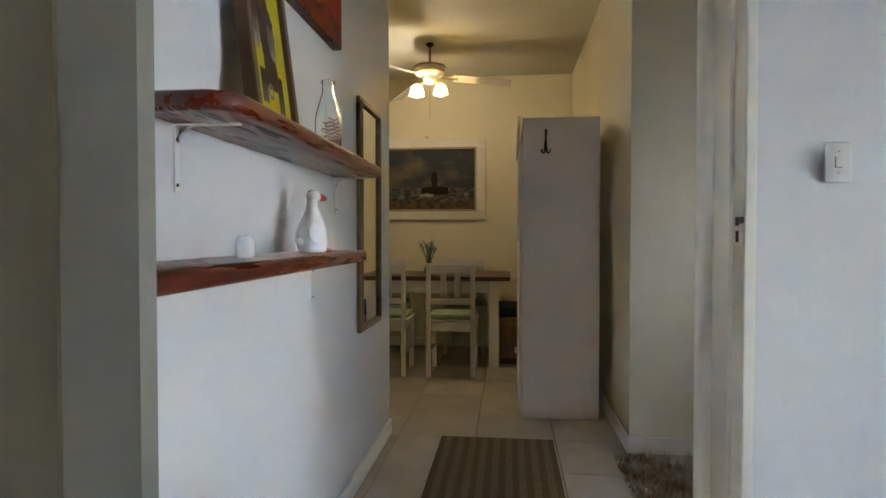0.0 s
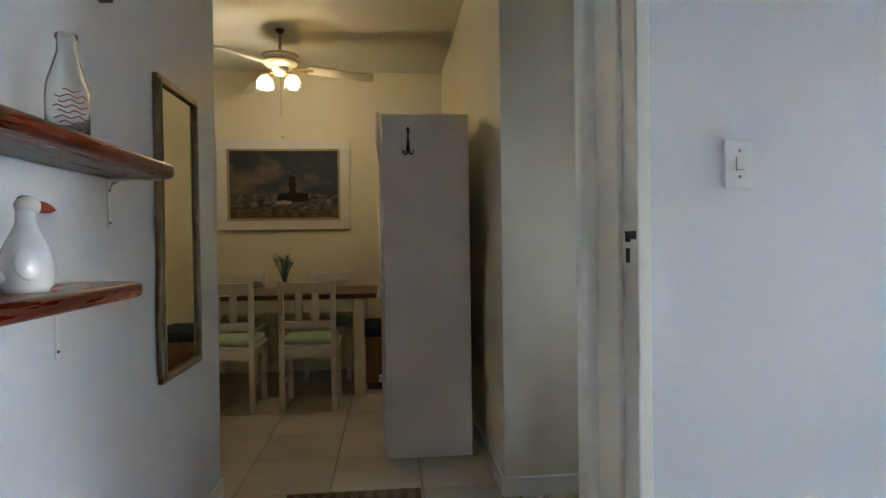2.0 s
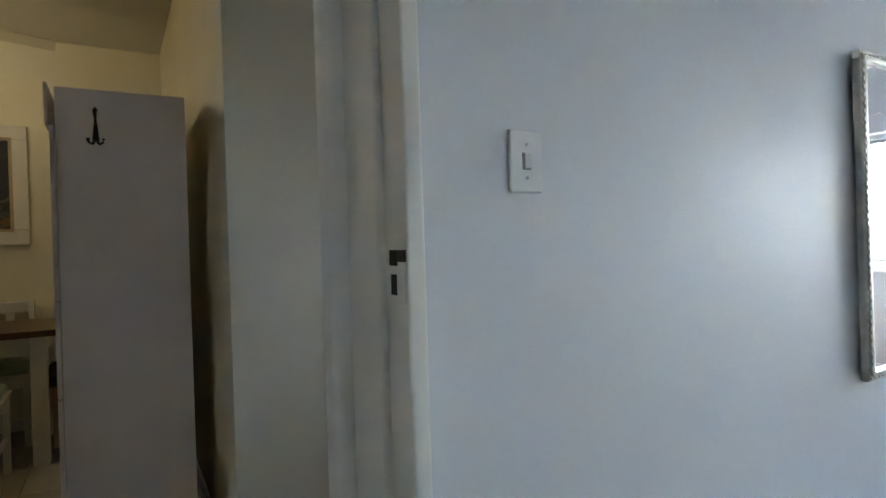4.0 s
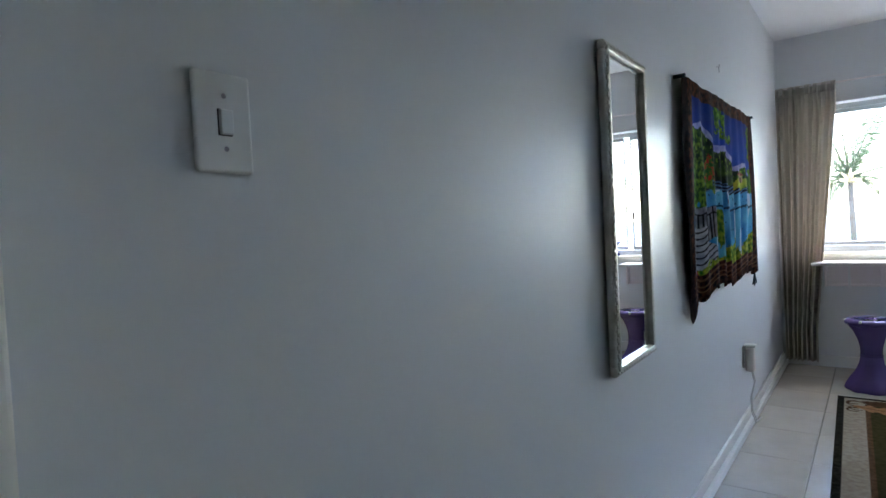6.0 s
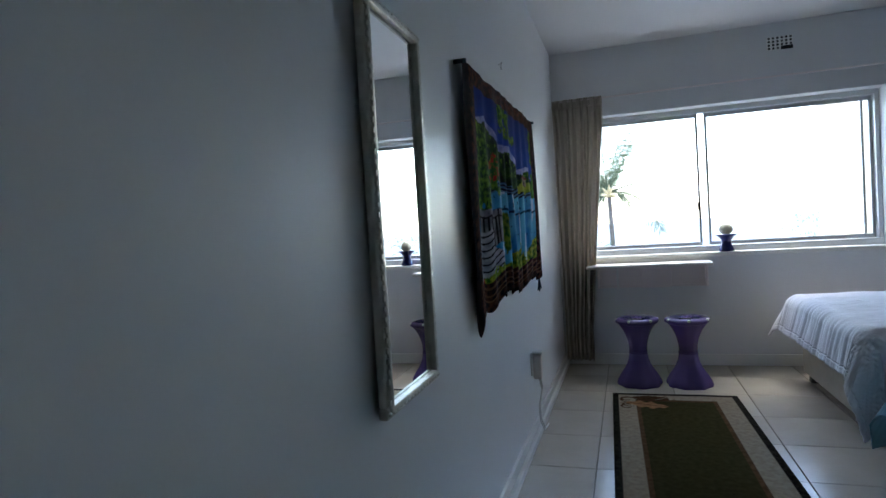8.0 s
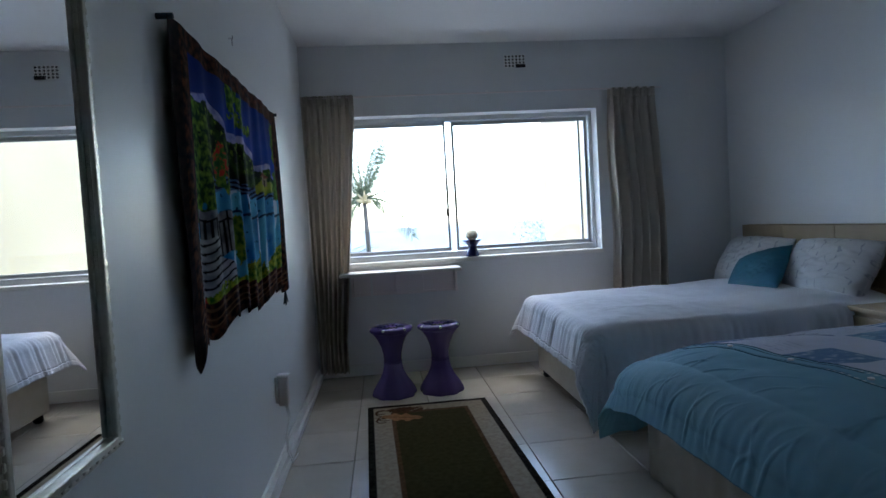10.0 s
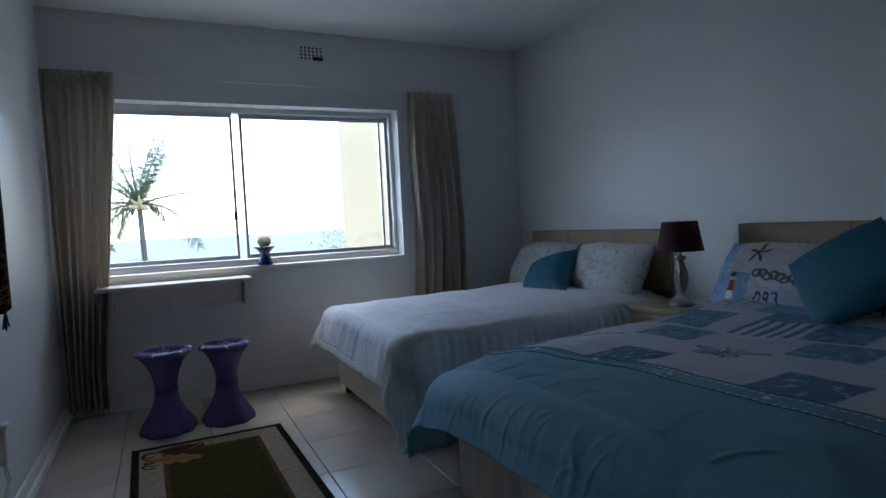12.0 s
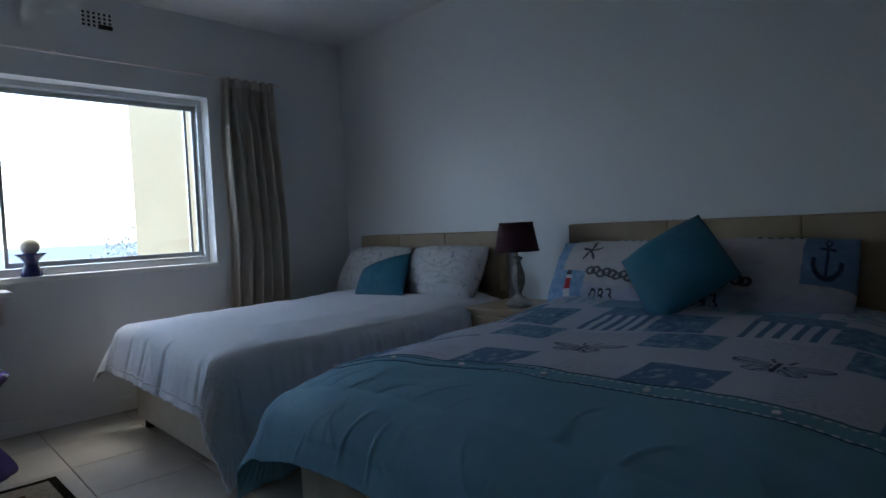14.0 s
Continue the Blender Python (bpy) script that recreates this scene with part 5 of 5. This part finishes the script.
mat = sheet("door_mat", 130, 90, lambda u, v: (-0.952 + 0.595 * u, 0.42 + 0.94 * v, 0.007 + 0.0008 * math.sin(u * 190)), stripe, "pile", 0.008)
tagged(mat, "brown striped woven mat on the passage tiles", "mat")
fl = bmesh.new()
rf = random.Random(5)
add_box(fl, -0.06, 0.56, 0.52, 1.13, 0.0, 0.012, 0.004)
for i in range(2600):
    x, y = rf.uniform(-0.08, 0.58), rf.uniform(0.50, 1.16)
    a = rf.uniform(0, 6.28)
    h, o, w = rf.uniform(0.02, 0.045), rf.uniform(0.01, 0.035), 0.006
    c = Vector((x, y, 0.008))
    side = Vector((-math.sin(a), math.cos(a), 0)) * w
    fl.faces.new([fl.verts.new(c - side), fl.verts.new(c + side), fl.verts.new(c + Vector((math.cos(a) * o, math.sin(a) * o, h)))])
tagged(link("sheepskin_mat", fl, "fleece"), "shaggy brown and cream sheepskin mat", "mat")

# ---- tall cabinet ----
cab = thing("tall_cabinet", "tall pale lilac-white painted cabinet with a coat hook", "cabinet", (-0.51, 1.758, 0))
part("side_panel", box(0, 0.45, 0, 0.018, 0, 1.80, 0.003), "cabinet", cab)
part("side_panel", box(0, 0.45, 0.832, 0.85, 0, 1.80, 0.003), "cabinet", cab)
part("back_panel", box(0.438, 0.45, 0.018, 0.832, 0.02, 1.78), "cabinet", cab)
part("top", box(0, 0.438, 0.018, 0.832, 1.782, 1.80, 0.002), "cabinet", cab)
for z0, z1 in ((0.03, 0.62), (0.625, 0.99)):
    for y0 in (0.004, 0.427):
        d = part("door", box(-0.02, -0.002, y0, y0 + 0.419, z0, z1, 0.004), "cabinet", cab)
        part("knob", lathe([(0.009, 0), (0.007, 0.01), (0.013, 0.02), (0.0, 0.026)], (0, 0, 0), 14), "porcelain", d).matrix_basis = pose(-0.02, y0 + (0.37 if y0 < 0.1 else 0.05), (z0 + z1) / 2, 0, -90, 0)
part("shelf", box(0.0, 0.438, 0.018, 0.832, 0.985, 1.003, 0.002), "cabinet", cab)
part("shelf", box(0.02, 0.438, 0.018, 0.832, 1.33, 1.346, 0.002), "cabinet", cab)
for y0 in (0.004, 0.427):
    leaf = bmesh.new()
    y1 = y0 + 0.419
    for b0, b1, c0, c1 in ((y0, y1, 0.995, 1.055), (y0, y1, 1.60, 1.655), (y0, y0 + 0.055, 1.055, 1.60), (y1 - 0.055, y1, 1.055, 1.60)):
        add_box(leaf, -0.02, -0.002, b0, b1, c0, c1, 0.003)
    d = part("door", leaf, "cabinet", cab, "white framed glazed door")
    part("pane", box(-0.013, -0.009, y0 + 0.055, y1 - 0.055, 1.055, 1.60), "glass", d, "clear glass pane")
part("cornice", box(-0.034, -0.0205, 0.0, 0.85, 1.655, 1.815, 0.004), "cabinet", cab)
ck = thing("coat_hook", "ornate dark iron coat hook on the cabinet side", "hook", (-0.378, 1.757, 1.65))
hb = bmesh.new()
add_tube(hb, [(0, -0.004, 0.068), (0, -0.006, 0.03), (0, -0.006, 0.0), (0, -0.005, -0.05)], [0.006, 0.0045, 0.008, 0.013], 10)
add_lathe(hb, [(0.0, 0.0), (0.010, 0.006), (0.0, 0.02)], (0, -0.010, 0.062), 12)
part("back_plate", hb, "iron", ck)
part("upper_hook", tube([(0, -0.006, 0.02), (0, -0.04, 0.015), (0, -0.055, 0.035), (0, -0.058, 0.055)], [0.006, 0.005, 0.005, 0.008], 8), "iron", ck)
for s in (-1, 1):
    part("lower_hook", tube([(0, -0.008, -0.045), (s * 0.012, -0.028, -0.066), (s * 0.024, -0.034, -0.060), (s * 0.026, -0.036, -0.045)], [0.006, 0.005, 0.005, 0.007], 8), "iron", ck)

# ---- dining room ----
tb = thing("dining_table", "dining table with dark plank top and white legs", "table", (-1.45, 3.45, 0))
for k in range(5):
    part("plank", box(-0.87, 0.87, -0.40 + 0.16 * k + 0.001, -0.24 + 0.16 * k - 0.001, 0.722, 0.758, 0.004), "dark_wood", tb)
for y in (-0.35, 0.33):
    part("apron", box(-0.74, 0.74, y, y + 0.022, 0.62, 0.72, 0.002), "white_wood", tb)
for x in (-0.76, 0.74):
    part("apron", box(x, x + 0.022, -0.33, 0.33, 0.62, 0.72, 0.002), "white_wood", tb)
for x in (-0.775, 0.695):
    for y in (-0.37, 0.29):
        part("leg", box(x, x + 0.08, y, y + 0.08, 0, 0.722, 0.005), "white_wood", tb)


def chair(label, m, cushion="green_cloth"):
    """Seat towards +y, back at y = 0."""
    t = thing("dining_chair", label, "chair", group="chairs round the dining table")
    for x in (-0.19, 0.155):
        part("back_post", box(x, x + 0.035, 0, 0.03, 0, 0.885, 0.005), "white_wood", t)
        part("front_leg", box(x, x + 0.035, 0.36, 0.395, 0, 0.43, 0.004), "white_wood", t)
        part("side_rail", box(x + 0.006, x + 0.028, 0.03, 0.36, 0.37, 0.425, 0.002), "white_wood", t)
        part("stretcher", box(x + 0.008, x + 0.026, 0.03, 0.36, 0.17, 0.20, 0.002), "white_wood", t)
    part("top_rail", box(-0.155, 0.155, 0.003, 0.027, 0.80, 0.875, 0.006), "white_wood", t)
    part("lower_rail", box(-0.155, 0.155, 0.003, 0.025, 0.565, 0.61, 0.003), "white_wood", t)
    for x in (-0.055, 0.055):
        part("slat", box(x - 0.023, x + 0.023, 0.006, 0.022, 0.61, 0.80, 0.002), "white_wood", t)
    part("rear_rail", box(-0.155, 0.155, 0.004, 0.026, 0.36, 0.425, 0.002), "white_wood", t)
    part("front_rail", box(-0.155, 0.155, 0.365, 0.387, 0.36, 0.425, 0.002), "white_wood", t)
    part("seat", box(-0.20, 0.20, 0.005, 0.41, 0.425, 0.445, 0.005), "white_wood", t)
    t.matrix_basis = m
    pad = tagged(link("seat_cushion", box(-0.185, 0.185, 0.04, 0.40, 0.446, 0.486, 0.018, 3), cushion), "flat cushion on a dining chair", "cushion")
    pad.matrix_basis = m
    return t


WHITE_CHAIR = "white wooden slat-back chair with green cushion"
for x in (-1.04, -1.58, -2.12):
    chair(WHITE_CHAIR, pose(x, 2.69, 0))
for x in (-1.00, -1.75):
    chair(WHITE_CHAIR, pose(x, 3.96, 0, 0, 0, 180))
bench = thing("bench_seat", "brown wooden bench at the table end", "bench", (-0.50, 3.50, 0))
part("box", box(-0.17, 0.35, -0.28, 0.30, 0.05, 0.40, 0.006), "brown_wood", bench)
part("panel_line", box(-0.13, 0.31, -0.288, -0.280, 0.10, 0.20, 0.003), "brown_wood", bench)
part("panel_line", box(-0.13, 0.31, -0.288, -0.280, 0.24, 0.34, 0.003), "brown_wood", bench)
part("plinth", box(-0.16, 0.34, -0.27, 0.29, 0, 0.05), "dark_wood", bench)
pd = tagged(link("seat_cushion", box(-0.72, -0.16, 3.22, 3.80, 0.401, 0.48, 0.03, 4), "dark_teal_cloth"), "dark teal cushion on the bench", "cushion")


def ship_colour(u, v):
    n, f = fbm(u * 4, v * 4, 3), fbm(u * 16, v * 22, 7)
    c = mixc((0.05, 0.055, 0.065), (0.20, 0.165, 0.10), 0.30 + 0.7 * n - 0.5 * (u - 0.3) + 0.5 * (0.6 - v))
    if v < 0.36 + 0.01 * n:
        c = mixc((0.045, 0.047, 0.045), (0.20, 0.19, 0.16), 0.3 + 0.9 * f)
    if v < 0.14 + 0.06 * n:
        c = mixc((0.06, 0.045, 0.025), (0.16, 0.11, 0.06), 0.5 + f)
    if 0.44 < u < 0.72 and 0.24 + 0.12 * abs(u - 0.6) < v < 0.36 - 0.05 * abs(u - 0.6) * 4 + 0.03:
        c = (0.022, 0.016, 0.012)
    if abs(u - 0.575) < 0.006 and 0.3 < v < 0.72 or abs(u - 0.575) < 0.035 - 0.06 * abs(v - 0.5) and 0.36 < v < 0.62:
        c = (0.03, 0.02, 0.016)
    if 0.42 < u < 0.56 and abs(v - 0.235 - 0.02 * f) < 0.022:
        c = (0.32, 0.30, 0.25)
    return c


ship = thing("large_painting", "dark seascape painting with a ship in a cream frame", "painting", (-1.968, YB - 0.004, 1.256))
for a0, a1, c0, c1 in ((0, 1.145, 0, 0.10), (0, 1.145, 0.70, 0.80), (0, 0.10, 0.10, 0.70), (1.045, 1.145, 0.10, 0.70)):
    fr = box(a0, a1, -0.03, 0, c0, c1, 0.006)
    part("frame_rail", fr, "white_wood", ship)
for a0, a1, c0, c1 in ((0.085, 1.06, 0.085, 0.104), (0.085, 1.06, 0.696, 0.715), (0.085, 0.104, 0.104, 0.696), (1.041, 1.06, 0.104, 0.696)):
    part("inner_slip", box(a0, a1, -0.036, -0.031, c0, c1, 0.002), "oak", ship)
sheet("canvas", 120, 80, lambda u, v: (0.102 + 0.941 * u, -0.016, 0.102 + 0.596 * v), ship_colour, "oil", 0.0, ship)
part("hanging_loop", tube([(0.56, -0.01, 0.80), (0.555, -0.012, 0.825), (0.575, -0.012, 0.825), (0.572, -0.01, 0.80)], 0.004, 6), "brass", ship)

vz = thing("twig_vase", "small teal pot with branching blue-green twigs", "vase", (-1.28, 3.25, 0.758))
part("pot", lathe([(0.0, 0.0), (0.035, 0.0), (0.045, 0.03), (0.042, 0.06), (0.03, 0.075), (0.034, 0.085), (0.028, 0.085), (0.0, 0.07)], (0, 0, 0), 24), "teal", vz)
rv = random.Random(8)
for i in range(15):
    a, o = rv.uniform(0, 6.28), rv.uniform(0.02, 0.13)
    tw = bmesh.new()
    tip = Vector((math.cos(a) * o, math.sin(a) * o, rv.uniform(0.22, 0.31)))
    mid = tip * 0.5 + Vector((0, 0, 0.06))
    add_tube(tw, [(0, 0, 0.06), mid, tip], [0.004, 0.0035, 0.002], 5)
    for k in range(3):
        add_tube(tw, [mid.lerp(tip, k / 3), mid.lerp(tip, k / 3) + Vector((rv.uniform(-0.04, 0.04), rv.uniform(-0.04, 0.04), 0.05))], [0.003, 0.0015], 4)
    part("twig", tw, "twig", vz)

# ---- ceiling fan with two lit shades ----
fan = thing("ceiling_fan", "white ceiling fan with brass trim and lit glass shades", "ceiling fan", (-1.235, 2.97, 0))
part("canopy", lathe([(0.0, DCEIL), (0.032, DCEIL), (0.030, DCEIL - 0.015), (0.014, DCEIL - 0.03), (0.0, DCEIL - 0.03)], (0, 0, 0), 24), "iron", fan)
part("down_rod", tube([(0, 0, DCEIL - 0.04), (0, 0, 2.50)], 0.010, 10), "brown_wood", fan)
part("motor", lathe([(0.0, 2.50), (0.05, 2.50), (0.10, 2.485), (0.125, 2.455), (0.125, 2.43), (0.11, 2.405), (0.07, 2.39), (0.0, 2.388)], (0, 0, 0), 40), "blade", fan)
for z in (2.470, 2.425):
    part("trim_ring", lathe([(0.115, z - 0.006), (0.129, z - 0.006), (0.129, z + 0.004), (0.115, z + 0.004)], (0, 0, 0), 40), "brass", fan)
for k in range(3):
    b = box(0.19, 0.66, -0.056, 0.056, -0.004, 0.004, 0.003)
    bl = part("blade", b, "blade", fan)
    bl.matrix_basis = pose(0, 0, 2.395, 0, 0, 5 + 120 * k) @ pose(0, 0, 0, -13, 5, 0)
    part("blade_arm", box(0.09, 0.23, -0.016, 0.016, -0.009, -0.0045, 0.002), "brass", bl)
part("light_hub", lathe([(0.0, 2.388), (0.06, 2.388), (0.055, 2.35), (0.03, 2.335), (0.0, 2.333)], (0, 0, 0), 28), "blade", fan)
for k, (a, glow) in enumerate(((205, "bulb_cool"), (330, "bulb_warm"))):
    c, s = math.cos(radians(a)), math.sin(radians(a))
    part("lamp_arm", tube([(0.04 * c, 0.04 * s, 2.35), (0.085 * c, 0.085 * s, 2.335), (0.10 * c, 0.10 * s, 2.315)], 0.010, 8), "brass", fan)
    sd = part("glass_shade", lathe([(0.022, 0.0), (0.046, -0.022), (0.058, -0.055), (0.060, -0.095), (0.058, -0.095), (0.056, -0.055), (0.044, -0.022), (0.020, 0.0)], (0.11 * c, 0.11 * s, 2.322), 24, lambda an, r, z: r * (1 + 0.05 * math.cos(8 * an) * (1 if z < -0.09 else 0))), "frost", fan, "frosted tulip glass shade")
    sd.visible_shadow = False
    part("bulb", lathe([(0.0, -0.105), (0.028, -0.098), (0.042, -0.070), (0.036, -0.040), (0.016, -0.015), (0.0, -0.012)], (0.11 * c, 0.11 * s, 2.322), 20), glow, fan, "lit bulb")
    pl = bpy.data.lights.new("fan_bulb_light", "POINT")
    pl.energy, pl.color, pl.shadow_soft_size = (0.165, ((1.0, 0.75, 0.35), (1.0, 0.65, 0.15))[k], 0.043)
    lo = new("fan_bulb_light", pl)
    lo.location = (-1.235 + 0.11 * c, 2.97 + 0.11 * s, 2.252)
part("pull_chain", tube([(0.0, 0, 2.335), (0.0, 0, 2.05)], 0.002, 5), "brass", fan)

# ---- floor tiles ----
P, PX = 0.43, 0.426
tile_bm = box(-PX / 2 + 0.002, PX / 2 - 0.002, -P / 2 + 0.002, P / 2 - 0.002, -0.012, 0.0, 0.0025, 1)
first = link("floor_tile", tile_bm, "tile")
floor = tagged(new("floor"), "glossy beige square floor tiles with dark joints", "floor", kind="structure")
first.parent = floor
spots = []
for i in range(-9, 13):
    for j in range(-6, 13):
        x, y = -0.345 + (i + 0.5) * PX, -1.20 + (j + 0.5) * P
        inside = (XL - 0.2 < x < XW + 0.1 and YH - 0.2 < y < 0.1) or (XL - 0.2 < x < 1.0 and -0.1 < y < 1.5) or (-3.9 < x < XR + 0.2 and 1.3 < y < YB + 0.2)
        if inside:
            spots.append((x, y))
for k, (x, y) in enumerate(spots):
    ob = first if k == 0 else new("floor_tile", first.data)
    ob.parent = floor
    ob.location = (x, y, 0)
